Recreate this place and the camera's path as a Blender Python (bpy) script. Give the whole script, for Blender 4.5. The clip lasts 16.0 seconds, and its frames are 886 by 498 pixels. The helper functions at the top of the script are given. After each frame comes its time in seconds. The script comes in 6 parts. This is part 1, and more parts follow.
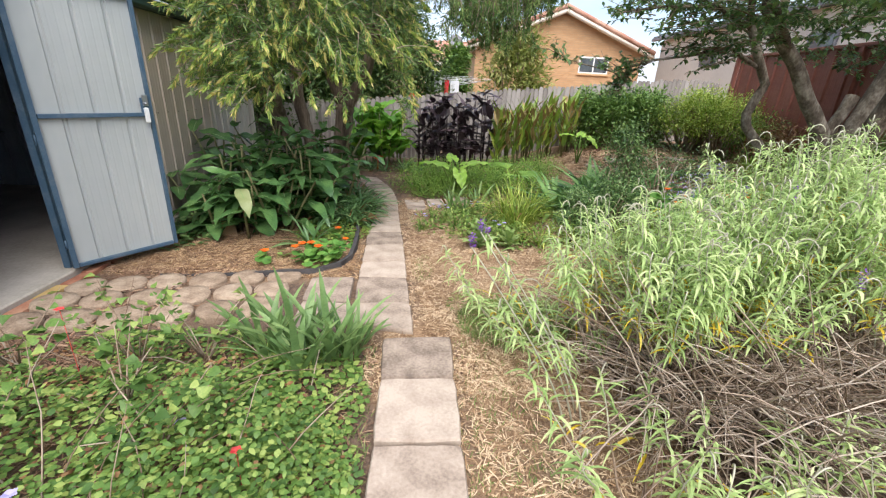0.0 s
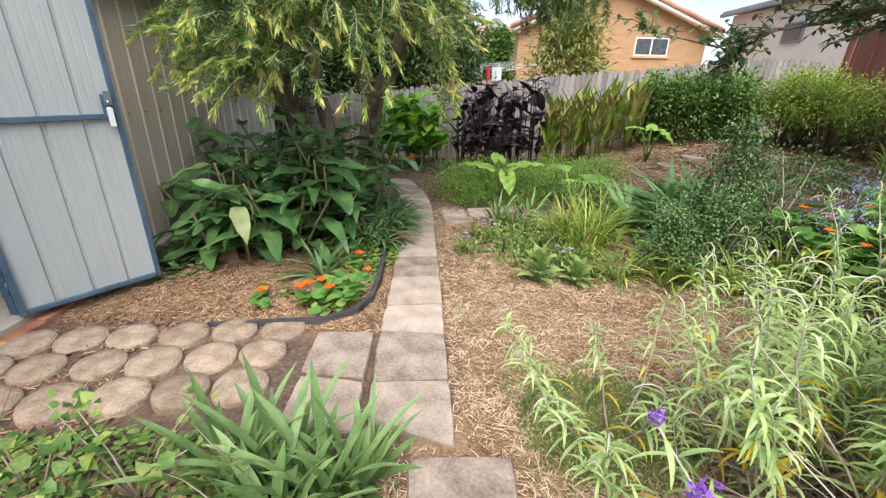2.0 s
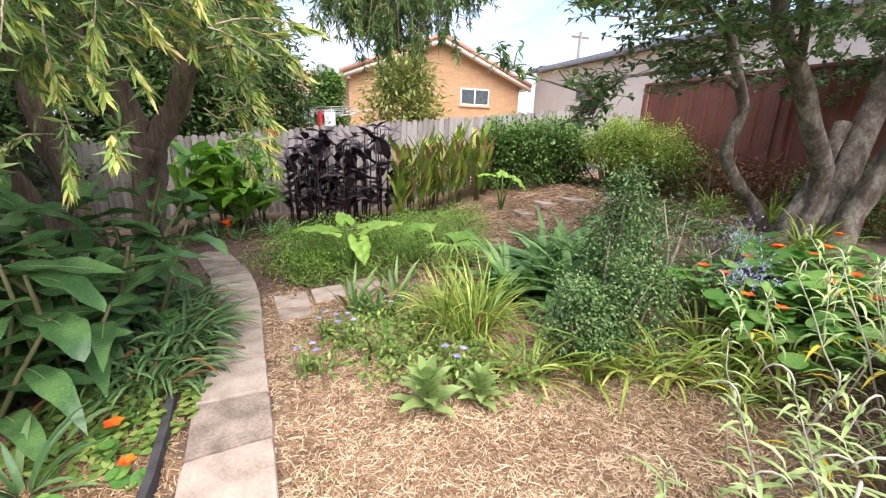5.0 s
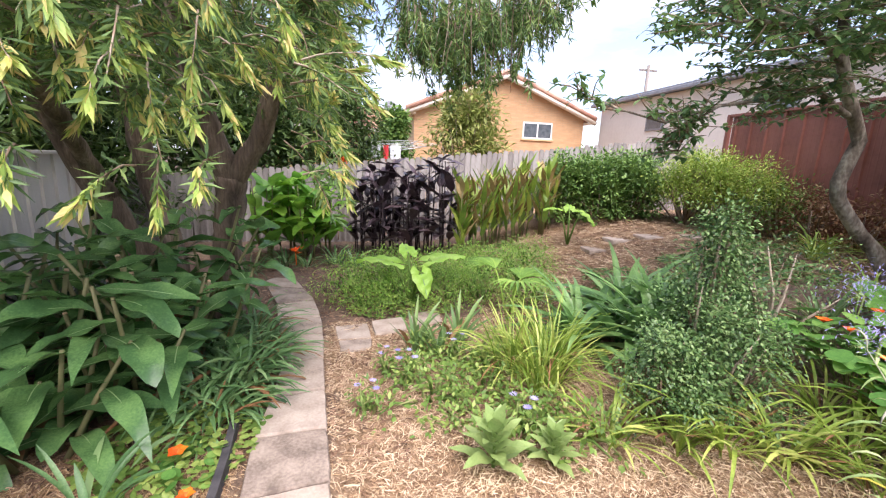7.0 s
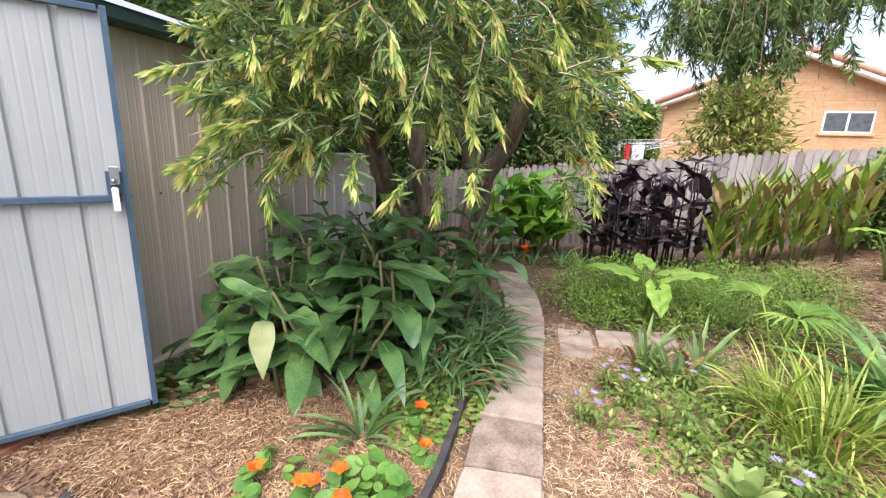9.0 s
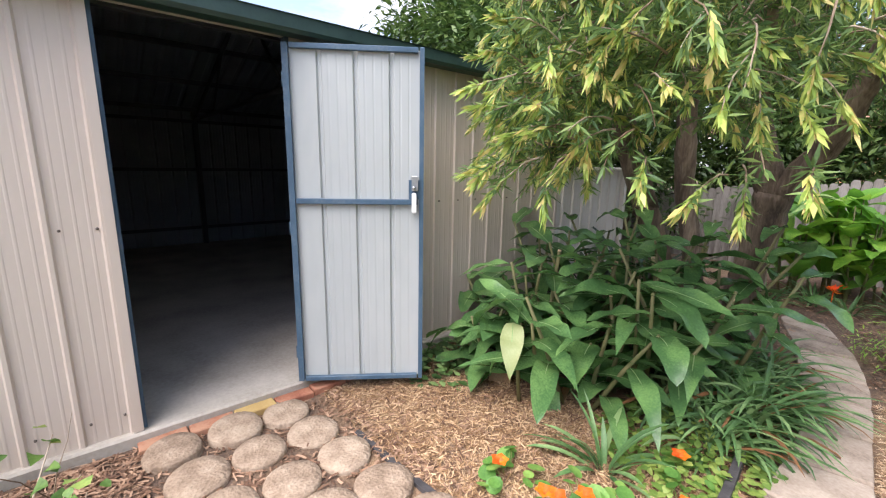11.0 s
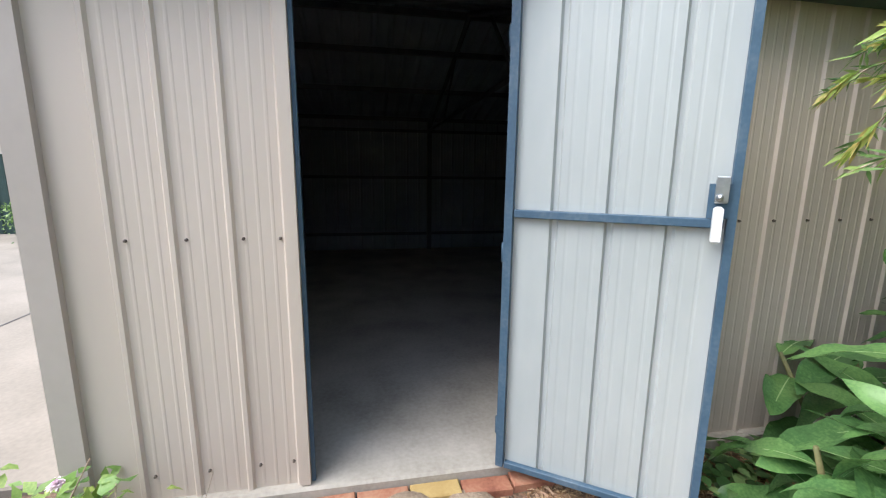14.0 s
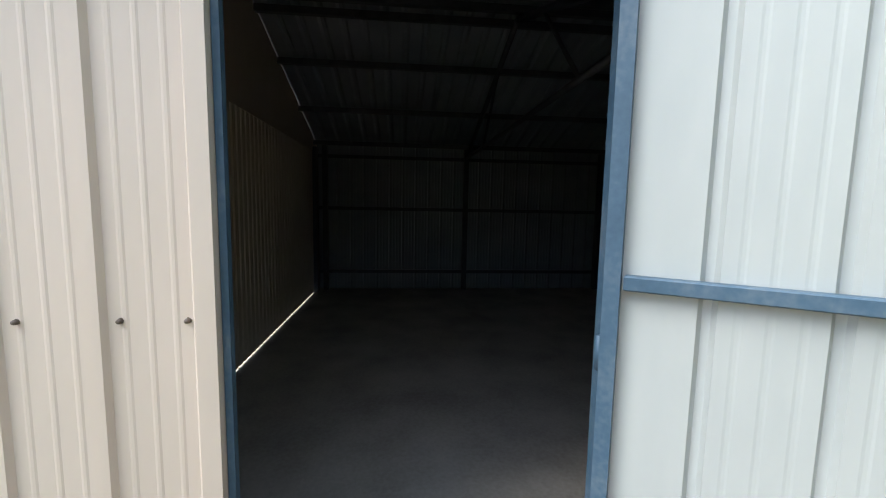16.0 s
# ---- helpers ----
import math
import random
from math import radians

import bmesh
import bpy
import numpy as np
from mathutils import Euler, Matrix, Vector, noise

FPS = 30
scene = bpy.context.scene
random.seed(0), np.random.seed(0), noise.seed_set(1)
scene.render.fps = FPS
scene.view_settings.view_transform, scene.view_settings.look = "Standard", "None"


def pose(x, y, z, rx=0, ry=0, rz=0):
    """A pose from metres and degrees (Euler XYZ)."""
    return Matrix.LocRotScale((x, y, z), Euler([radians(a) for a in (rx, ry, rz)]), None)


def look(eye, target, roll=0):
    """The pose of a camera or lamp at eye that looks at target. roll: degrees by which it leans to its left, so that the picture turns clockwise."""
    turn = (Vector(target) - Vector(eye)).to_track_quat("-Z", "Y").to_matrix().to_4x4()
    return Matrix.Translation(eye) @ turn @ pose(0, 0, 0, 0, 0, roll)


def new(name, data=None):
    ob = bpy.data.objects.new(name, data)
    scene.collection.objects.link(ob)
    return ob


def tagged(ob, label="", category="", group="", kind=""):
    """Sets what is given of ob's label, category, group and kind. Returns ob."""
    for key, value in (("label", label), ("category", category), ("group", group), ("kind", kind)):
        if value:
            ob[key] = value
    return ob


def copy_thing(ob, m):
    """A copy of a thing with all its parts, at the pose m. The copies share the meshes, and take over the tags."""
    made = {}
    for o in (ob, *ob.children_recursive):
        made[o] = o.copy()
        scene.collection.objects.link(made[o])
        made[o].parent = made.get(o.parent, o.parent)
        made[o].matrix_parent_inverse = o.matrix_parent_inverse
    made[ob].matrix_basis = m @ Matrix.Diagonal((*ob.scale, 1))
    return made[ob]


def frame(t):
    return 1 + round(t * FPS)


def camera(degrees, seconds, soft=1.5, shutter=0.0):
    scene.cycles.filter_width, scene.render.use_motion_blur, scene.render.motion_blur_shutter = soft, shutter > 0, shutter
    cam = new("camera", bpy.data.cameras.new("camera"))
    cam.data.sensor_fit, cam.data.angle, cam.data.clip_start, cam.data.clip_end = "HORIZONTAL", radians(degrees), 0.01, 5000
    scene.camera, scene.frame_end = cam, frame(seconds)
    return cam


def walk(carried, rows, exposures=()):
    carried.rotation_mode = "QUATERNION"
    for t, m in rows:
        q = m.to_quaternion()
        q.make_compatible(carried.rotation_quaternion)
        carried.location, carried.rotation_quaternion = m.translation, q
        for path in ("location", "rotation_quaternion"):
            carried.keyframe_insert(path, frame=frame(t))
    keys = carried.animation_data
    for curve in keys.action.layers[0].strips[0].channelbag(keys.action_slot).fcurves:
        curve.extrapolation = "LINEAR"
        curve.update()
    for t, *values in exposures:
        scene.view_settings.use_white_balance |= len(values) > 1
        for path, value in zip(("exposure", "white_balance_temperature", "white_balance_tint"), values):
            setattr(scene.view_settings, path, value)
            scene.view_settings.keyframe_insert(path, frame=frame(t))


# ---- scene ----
cam = camera(93.8, 16.0, soft=1.2)
PATH = [
    (0, (0.402, 0.16, 1.54), (0.525, 2.026, 0.831), 2.8),
    (0.5, (0.376, 0.416, 1.557), (0.461, 2.285, 0.85), 2.6),
    (1, (0.39, 0.709, 1.533), (0.424, 2.573, 0.811), 2.4),
    (1.5, (0.409, 0.946, 1.537), (0.384, 2.802, 0.794), 2.0),
    (2, (0.341, 1.198, 1.524), (0.299, 3.048, 0.766), 1.6),
    (2.5, (0.329, 1.4, 1.498), (0.353, 3.251, 0.741), 1.3),
    (3, (0.368, 1.644, 1.491), (0.538, 3.493, 0.748), 1.0),
    (3.5, (0.382, 1.835, 1.501), (0.74, 3.665, 0.777), 1.2),
    (4, (0.404, 2.104, 1.496), (0.943, 3.906, 0.816), 0.8),
    (4.2, (0.421, 2.173, 1.511), (1.022, 3.963, 0.852), 0.8),
    (6.3, (0.399, 2.565, 1.503), (1.073, 4.403, 1.093), 2.0),
    (6.5, (0.395, 2.563, 1.501), (1.008, 4.423, 1.095), 2.1),
    (7, (0.377, 2.551, 1.503), (0.789, 4.464, 1.091), 2.1),
    (7.5, (0.361, 2.538, 1.503), (0.531, 4.486, 1.081), 2.1),
    (8, (0.347, 2.521, 1.526), (0.263, 4.469, 1.083), 2.3),
    (8.5, (0.319, 2.522, 1.536), (-0.025, 4.439, 1.079), 2.4),
    (9, (0.286, 2.513, 1.531), (-0.326, 4.362, 1.075), 2.2),
    (9.5, (0.244, 2.474, 1.535), (-0.632, 4.216, 1.088), 1.9),
    (10, (0.217, 2.451, 1.538), (-0.903, 4.048, 1.098), 1.7),
    (10.2, (0.203, 2.437, 1.532), (-1.005, 3.971, 1.098), 1.6),
    (12.3, (-0.092, 2.569, 1.391), (-1.869, 3.398, 0.999), 0.9),
    (12.5, (-0.149, 2.603, 1.408), (-1.954, 3.363, 1.004), 1.0),
    (13, (-0.322, 2.715, 1.389), (-2.198, 3.287, 0.999), 0.8),
    (13.5, (-0.528, 2.792, 1.415), (-2.442, 3.228, 1.034), 0.6),
    (14, (-0.708, 2.782, 1.404), (-2.641, 3.148, 1.043), 0.6),
    (14.5, (-0.962, 2.758, 1.44), (-2.911, 3.063, 1.11), 0.5),
    (15, (-1.125, 2.785, 1.423), (-3.083, 3.068, 1.129), 0.7),
    (15.5, (-1.317, 2.9, 1.426), (-3.286, 3.137, 1.169), 0.8),
    (16, (-1.484, 2.908, 1.403), (-3.463, 3.107, 1.19), 1.1),
]
walk(cam, [(t, look(eye, target, roll)) for t, eye, target, roll in PATH],
     [(0, 0.98, 6450, 13), (4, 1.18, 6450, 15), (6.5, 1.47, 6350, 23), (8.8, 1.38, 6450, 20), (10, 1.46, 6500, 20), (12.5, 1.46, 6200, 14), (13.5, 1.48, 6200, 13), (15, 1.64, 6250, 8), (16, 1.72, 6300, 8)])

# ---- world and light ----
world = bpy.data.worlds.new("sky")
scene.world = world
world.use_nodes = True
wn, wl = world.node_tree.nodes, world.node_tree.links
wn.clear()
w_out, w_bg, w_sky = wn.new("ShaderNodeOutputWorld"), wn.new("ShaderNodeBackground"), wn.new("ShaderNodeTexSky")
w_sky.sky_type, w_sky.sun_disc = "NISHITA", False
SUN_ELEV, SUN_AZ = radians(57), radians(178)
w_sky.sun_elevation, w_sky.sun_rotation, w_sky.dust_density = SUN_ELEV, SUN_AZ, 1.5
w_tc, w_map, w_noise, w_ramp, w_mix = (wn.new(k) for k in ("ShaderNodeTexCoord", "ShaderNodeMapping", "ShaderNodeTexNoise", "ShaderNodeValToRGB", "ShaderNodeMix"))
w_mix.data_type = "RGBA"
w_map.inputs["Scale"].default_value = (1.6, 1.6, 5.0)
w_noise.inputs["Scale"].default_value, w_noise.inputs["Detail"].default_value = 1.7, 7.0
w_noise.inputs["Roughness"].default_value = 0.58
w_ramp.color_ramp.elements[0].position, w_ramp.color_ramp.elements[1].position = 0.42, 0.64
w_ramp.color_ramp.elements[0].color = (0.12, 0.12, 0.12, 1)
wl.new(w_tc.outputs["Generated"], w_map.inputs["Vector"])
wl.new(w_map.outputs["Vector"], w_noise.inputs["Vector"])
wl.new(w_noise.outputs["Fac"], w_ramp.inputs["Fac"])
wl.new(w_ramp.outputs["Color"], w_mix.inputs["Factor"])
wl.new(w_sky.outputs["Color"], w_mix.inputs["A"])
w_mix.inputs["B"].default_value = (3.9, 4.15, 4.6, 1)
wl.new(w_mix.outputs["Result"], w_bg.inputs["Color"])
w_bg.inputs["Strength"].default_value = 0.138
wl.new(w_bg.outputs["Background"], w_out.inputs["Surface"])

sun_data = bpy.data.lights.new("sun", "SUN")
sun_data.energy, sun_data.angle, sun_data.color = 2.8, radians(62), (1.0, 0.96, 0.9)
sun = new("sun", sun_data)
sun_dir = Vector((math.sin(SUN_AZ) * math.cos(SUN_ELEV), math.cos(SUN_AZ) * math.cos(SUN_ELEV), math.sin(SUN_ELEV)))
sun.matrix_basis = look(sun_dir * 30, (0, 0, 0))


# ---- materials ----
def material(name, colors, scale=8.0, rough=0.8, bump=0.2, spread=0.12, metal=0.0, translucent=0.0, stretch=(1, 1, 1), island=0.0, objrand=0.0, fine=60.0, spec=0.4, bump_dist=0.01):
    """colors: two or three base colours, mixed by noise at two scales, plus variation by island or object."""
    m = bpy.data.materials.new(name)
    m.use_nodes = True
    n, l = m.node_tree.nodes, m.node_tree.links
    bsdf, out = n["Principled BSDF"], n["Material Output"]
    tc, mp = n.new("ShaderNodeTexCoord"), n.new("ShaderNodeMapping")
    mp.inputs["Scale"].default_value = stretch
    l.new(tc.outputs["Object"], mp.inputs["Vector"])
    big, small = n.new("ShaderNodeTexNoise"), n.new("ShaderNodeTexNoise")
    big.inputs["Scale"].default_value, big.inputs["Detail"].default_value = scale, 4
    small.inputs["Scale"].default_value, small.inputs["Detail"].default_value = fine, 3
    l.new(mp.outputs["Vector"], big.inputs["Vector"])
    l.new(mp.outputs["Vector"], small.inputs["Vector"])
    add = n.new("ShaderNodeMath")
    add.operation = "MULTIPLY_ADD"
    l.new(small.outputs["Fac"], add.inputs[0])
    add.inputs[1].default_value = 0.45
    l.new(big.outputs["Fac"], add.inputs[2])
    last = add.outputs[0]
    for weight, node, socket in ((island, "ShaderNodeNewGeometry", "Random Per Island"), (objrand, "ShaderNodeObjectInfo", "Random")):
        if weight:
            src, ma = n.new(node), n.new("ShaderNodeMath")
            ma.operation = "MULTIPLY_ADD"
            l.new(src.outputs[socket], ma.inputs[0])
            ma.inputs[1].default_value = weight
            l.new(last, ma.inputs[2])
            sub = n.new("ShaderNodeMath")
            sub.operation = "SUBTRACT"
            l.new(ma.outputs[0], sub.inputs[0])
            sub.inputs[1].default_value = weight / 2
            last = sub.outputs[0]
    ramp = n.new("ShaderNodeValToRGB")
    lo, hi = 0.72 - spread * 2.2, 0.72 + spread * 2.2
    ramp.color_ramp.elements[0].position, ramp.color_ramp.elements[1].position = max(lo, 0), min(hi, 1)
    ramp.color_ramp.elements[0].color, ramp.color_ramp.elements[1].color = (*colors[0], 1), (*colors[-1], 1)
    if len(colors) > 2:
        e = ramp.color_ramp.elements.new(0.72)
        e.color = (*colors[1], 1)
    l.new(last, ramp.inputs["Fac"])
    l.new(ramp.outputs["Color"], bsdf.inputs["Base Color"])
    bsdf.inputs["Roughness"].default_value, bsdf.inputs["Metallic"].default_value = rough, metal
    bsdf.inputs["Specular IOR Level"].default_value = spec
    if bump:
        bp = n.new("ShaderNodeBump")
        bp.inputs["Strength"].default_value, bp.inputs["Distance"].default_value = bump, bump_dist
        l.new(add.outputs[0], bp.inputs["Height"])
        l.new(bp.outputs["Normal"], bsdf.inputs["Normal"])
    if translucent:
        tr, mix = n.new("ShaderNodeBsdfTranslucent"), n.new("ShaderNodeMixShader")
        l.new(ramp.outputs["Color"], tr.inputs["Color"])
        mix.inputs["Fac"].default_value = translucent
        l.new(bsdf.outputs["BSDF"], mix.inputs[1])
        l.new(tr.outputs["BSDF"], mix.inputs[2])
        l.new(mix.outputs["Shader"], out.inputs["Surface"])
    return m


def leaf_mat(name, dark, mid, light, rough=0.45, tr=0.3, island=0.55):
    return material(name, (dark, mid, light), scale=5, rough=rough, bump=0.05, spread=0.16, translucent=tr, island=island, fine=90, spec=0.45)


M_GINGER = leaf_mat("ginger_leaf", (0.036, 0.092, 0.033), (0.08, 0.18, 0.06), (0.18, 0.34, 0.105), 0.22, 0.25, 0.8)
M_MIDRIB = leaf_mat("pale_midrib", (0.16, 0.27, 0.09), (0.24, 0.38, 0.14), (0.34, 0.5, 0.2), 0.35, 0.2)
M_CORD = leaf_mat("broad_strap_leaf", (0.065, 0.15, 0.045), (0.15, 0.30, 0.09), (0.31, 0.50, 0.17), 0.32, 0.3, 0.7)
M_GINGER_STEM = material("ginger_stem", ((0.12, 0.13, 0.05), (0.22, 0.2, 0.09)), rough=0.6)
M_PALE_LEAF = leaf_mat("pale_yellow_leaf", (0.24, 0.3, 0.12), (0.34, 0.4, 0.17), (0.42, 0.46, 0.22), 0.45, 0.3)
M_DEAD = leaf_mat("dead_leaf", (0.137, 0.067, 0.030), (0.257, 0.123, 0.048), (0.359, 0.237, 0.119), 0.7, 0.15)
M_STRAP = leaf_mat("strap_leaf", (0.05, 0.115, 0.042), (0.115, 0.23, 0.078), (0.26, 0.40, 0.16), 0.4, 0.25)
M_IRIS = leaf_mat("iris_leaf", (0.095, 0.185, 0.06), (0.175, 0.295, 0.10), (0.28, 0.40, 0.14), 0.45, 0.3)
M_LIME = leaf_mat("lime_blade", (0.136, 0.233, 0.031), (0.291, 0.404, 0.062), (0.548, 0.590, 0.155), 0.5, 0.35)
M_SALVIA = leaf_mat("salvia_leaf", (0.22, 0.335, 0.105), (0.42, 0.57, 0.205), (0.63, 0.73, 0.35), 0.62, 0.35)
M_SALVIA_STEM = material("salvia_stem", ((0.34, 0.33, 0.24), (0.52, 0.5, 0.38)), rough=0.8)
M_YELLOW = leaf_mat("yellow_leaf", (0.5, 0.36, 0.02), (0.66, 0.48, 0.03), (0.72, 0.58, 0.1), 0.5, 0.3)
M_TWIG = material("dry_twig", ((0.14, 0.09, 0.055), (0.26, 0.19, 0.13), (0.42, 0.34, 0.26)), scale=6, rough=0.9, island=0.6)
M_SAGE_TWIG = material("pale_dry_twig", ((0.17, 0.12, 0.08), (0.34, 0.26, 0.19), (0.52, 0.44, 0.35)), scale=6, rough=0.9, island=0.7)
M_PURPLE = leaf_mat("purple_flower", (0.16, 0.04, 0.3), (0.26, 0.09, 0.48), (0.42, 0.25, 0.6), 0.7, 0.2)
M_BLUEFL = leaf_mat("lavender_flower", (0.28, 0.25, 0.55), (0.4, 0.36, 0.68), (0.55, 0.5, 0.78), 0.7, 0.25)
M_ORANGE = leaf_mat("orange_petal", (0.8, 0.07, 0.01), (0.9, 0.14, 0.015), (0.95, 0.26, 0.02), 0.5, 0.3)
M_GOLD = leaf_mat("gold_petal", (0.85, 0.35, 0.01), (0.9, 0.45, 0.02), (0.9, 0.55, 0.04), 0.5, 0.3)
M_PINK = leaf_mat("pale_pink_petal", (0.62, 0.45, 0.55), (0.75, 0.6, 0.68), (0.82, 0.72, 0.76), 0.6, 0.3)
M_RED = leaf_mat("red_petal", (0.6, 0.03, 0.04), (0.72, 0.05, 0.06), (0.8, 0.12, 0.1), 0.5, 0.3)
M_NAST = leaf_mat("nasturtium_leaf", (0.07, 0.195, 0.038), (0.145, 0.33, 0.065), (0.28, 0.47, 0.11), 0.5, 0.35)
M_WEED = leaf_mat("weed_leaf", (0.088, 0.176, 0.032), (0.176, 0.288, 0.056), (0.352, 0.448, 0.112), 0.5, 0.3)
M_VINE = leaf_mat("vine_leaf", (0.06, 0.13, 0.028), (0.15, 0.27, 0.058), (0.36, 0.45, 0.12), 0.5, 0.32, 0.6)
M_GRASS = leaf_mat("grass_blade", (0.082, 0.169, 0.026), (0.150, 0.260, 0.052), (0.328, 0.351, 0.130), 0.6, 0.3)
M_FERNY = leaf_mat("ferny_leaf", (0.109, 0.234, 0.036), (0.218, 0.396, 0.064), (0.396, 0.558, 0.108), 0.55, 0.3)
M_SHRUB = leaf_mat("dark_shrub_leaf", (0.036, 0.085, 0.024), (0.088, 0.175, 0.048), (0.23, 0.34, 0.12), 0.4, 0.15, 0.7)
M_CANNA_DARK = leaf_mat("bronze_canna_leaf", (0.026, 0.018, 0.022), (0.056, 0.037, 0.044), (0.12, 0.085, 0.092), 0.3, 0.08)
M_CANNA = leaf_mat("canna_leaf", (0.101, 0.185, 0.031), (0.220, 0.339, 0.046), (0.440, 0.508, 0.092), 0.4, 0.3)
M_CANNA_DRY = leaf_mat("dry_canna_leaf", (0.16, 0.11, 0.03), (0.26, 0.18, 0.06), (0.36, 0.27, 0.12), 0.7, 0.2)
M_TARO = leaf_mat("taro_leaf", (0.196, 0.403, 0.043), (0.333, 0.575, 0.086), (0.498, 0.719, 0.173), 0.42, 0.4)
M_BRIGHT = leaf_mat("bright_broad_leaf", (0.089, 0.243, 0.032), (0.178, 0.405, 0.049), (0.428, 0.680, 0.097), 0.4, 0.35)
M_BB = leaf_mat("bottlebrush_leaf", (0.055, 0.115, 0.04), (0.135, 0.24, 0.072), (0.30, 0.41, 0.12), 0.5, 0.42)
M_BB_NEW = leaf_mat("bottlebrush_new_leaf", (0.27, 0.40, 0.08), (0.47, 0.58, 0.14), (0.70, 0.58, 0.22), 0.5, 0.4, 0.9)
M_APPLE = leaf_mat("broad_tree_leaf", (0.05, 0.105, 0.045), (0.11, 0.205, 0.075), (0.24, 0.37, 0.12), 0.4, 0.35)
M_FARLEAF = leaf_mat("far_shrub_leaf", (0.05, 0.115, 0.024), (0.12, 0.23, 0.048), (0.26, 0.39, 0.095), 0.5, 0.25)
M_NANDINA = leaf_mat("nandina_leaf", (0.128, 0.216, 0.027), (0.241, 0.365, 0.047), (0.454, 0.513, 0.108), 0.5, 0.3)
M_OLIVE = leaf_mat("olive_shrub_leaf", (0.130, 0.169, 0.039), (0.247, 0.299, 0.065), (0.416, 0.429, 0.143), 0.5, 0.3)
M_BACKTREE = leaf_mat("back_tree_leaf", (0.024, 0.054, 0.014), (0.059, 0.117, 0.027), (0.139, 0.216, 0.054), 0.5, 0.25)
M_DARKPALM = leaf_mat("dark_palm_leaf", (0.012, 0.025, 0.012), (0.03, 0.055, 0.025), (0.06, 0.09, 0.04), 0.4, 0.15)

M_BARK = material("rough_brown_bark", ((0.055, 0.04, 0.03), (0.15, 0.112, 0.082), (0.31, 0.245, 0.185)), scale=9, stretch=(1, 1, 0.16), rough=0.95, bump=0.9, fine=70, bump_dist=0.03)
M_BARK_GREY = material("smooth_grey_bark", ((0.06, 0.045, 0.032), (0.15, 0.12, 0.09), (0.33, 0.29, 0.23)), scale=9, stretch=(1, 1, 0.55), rough=0.9, bump=0.7, fine=46, spread=0.09, bump_dist=0.02)

M_BEIGE = material("beige_steel_sheet", ((0.54, 0.46, 0.385), (0.575, 0.495, 0.42), (0.61, 0.525, 0.45)), scale=1.5, stretch=(1, 1, 0.25), rough=0.5, bump=0.03, spread=0.2, fine=14, spec=0.5)
M_BEIGE_DARK = material("beige_steel_trim", ((0.42, 0.37, 0.325), (0.47, 0.415, 0.37)), scale=2, rough=0.5, bump=0.02, fine=20)
M_DOOR = material("white_steel_sheet", ((0.35, 0.38, 0.38), (0.40, 0.43, 0.425), (0.44, 0.465, 0.455)), scale=2, stretch=(1, 1, 0.3), rough=0.5, bump=0.03, spread=0.2, fine=16, spec=0.5)
M_BLUE = material("blue_painted_steel", ((0.04, 0.08, 0.125), (0.055, 0.105, 0.16), (0.11, 0.155, 0.20)), scale=5, rough=0.5, bump=0.08, fine=70)
M_GREEN_GUTTER = material("dark_green_steel", ((0.02, 0.045, 0.04), (0.035, 0.07, 0.06)), rough=0.45, bump=0.02)
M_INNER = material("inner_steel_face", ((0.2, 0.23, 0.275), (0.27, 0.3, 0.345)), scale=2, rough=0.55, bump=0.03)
M_STEEL = material("galvanised_steel", ((0.38, 0.4, 0.42), (0.55, 0.57, 0.58)), scale=14, rough=0.35, metal=0.85, bump=0.05)
M_FRAME = material("dark_steel_frame", ((0.05, 0.055, 0.07), (0.09, 0.1, 0.12)), rough=0.5, metal=0.3, bump=0.05)
M_SCREW = material("dark_screw_head", ((0.08, 0.06, 0.05), (0.14, 0.11, 0.09)), rough=0.6)
M_PLASTIC = material("white_plastic", ((0.7, 0.72, 0.73), (0.78, 0.8, 0.8)), rough=0.4, bump=0.02)
M_CONCRETE = material("worn_concrete", ((0.30, 0.27, 0.23), (0.41, 0.375, 0.32), (0.50, 0.46, 0.40)), scale=2.5, rough=0.9, bump=0.25, fine=45)
M_DRIVE = material("pale_concrete_drive", ((0.17, 0.15, 0.125), (0.215, 0.19, 0.16), (0.26, 0.23, 0.195)), scale=1.5, rough=0.9, bump=0.15, fine=40)
M_SLAB = material("concrete_slab", ((0.16, 0.122, 0.095), (0.355, 0.285, 0.225), (0.48, 0.40, 0.325)), scale=6, rough=0.9, bump=0.6, objrand=0.3, fine=60, spread=0.14)
M_ROUND = material("round_concrete_stone", ((0.13, 0.088, 0.058), (0.29, 0.215, 0.152), (0.43, 0.34, 0.25)), scale=9, rough=0.95, bump=0.8, objrand=0.25, fine=70, spread=0.17, bump_dist=0.02)
M_BRICK = material("red_brick", ((0.24, 0.09, 0.055), (0.36, 0.15, 0.09), (0.44, 0.24, 0.15)), scale=8, rough=0.9, bump=0.5, objrand=0.4)
M_BRICK_Y = material("yellow_brick", ((0.4, 0.27, 0.1), (0.5, 0.36, 0.15)), scale=8, rough=0.9, bump=0.5)
M_EDGE = material("black_rubber_edging", ((0.035, 0.033, 0.035), (0.085, 0.08, 0.08)), scale=12, rough=0.75, bump=0.4)
M_PALING = material("weathered_grey_paling", ((0.16, 0.14, 0.125), (0.28, 0.255, 0.235), (0.39, 0.36, 0.335)), scale=4, stretch=(3, 3, 0.25), rough=0.95, bump=0.6, objrand=0.35, fine=60)
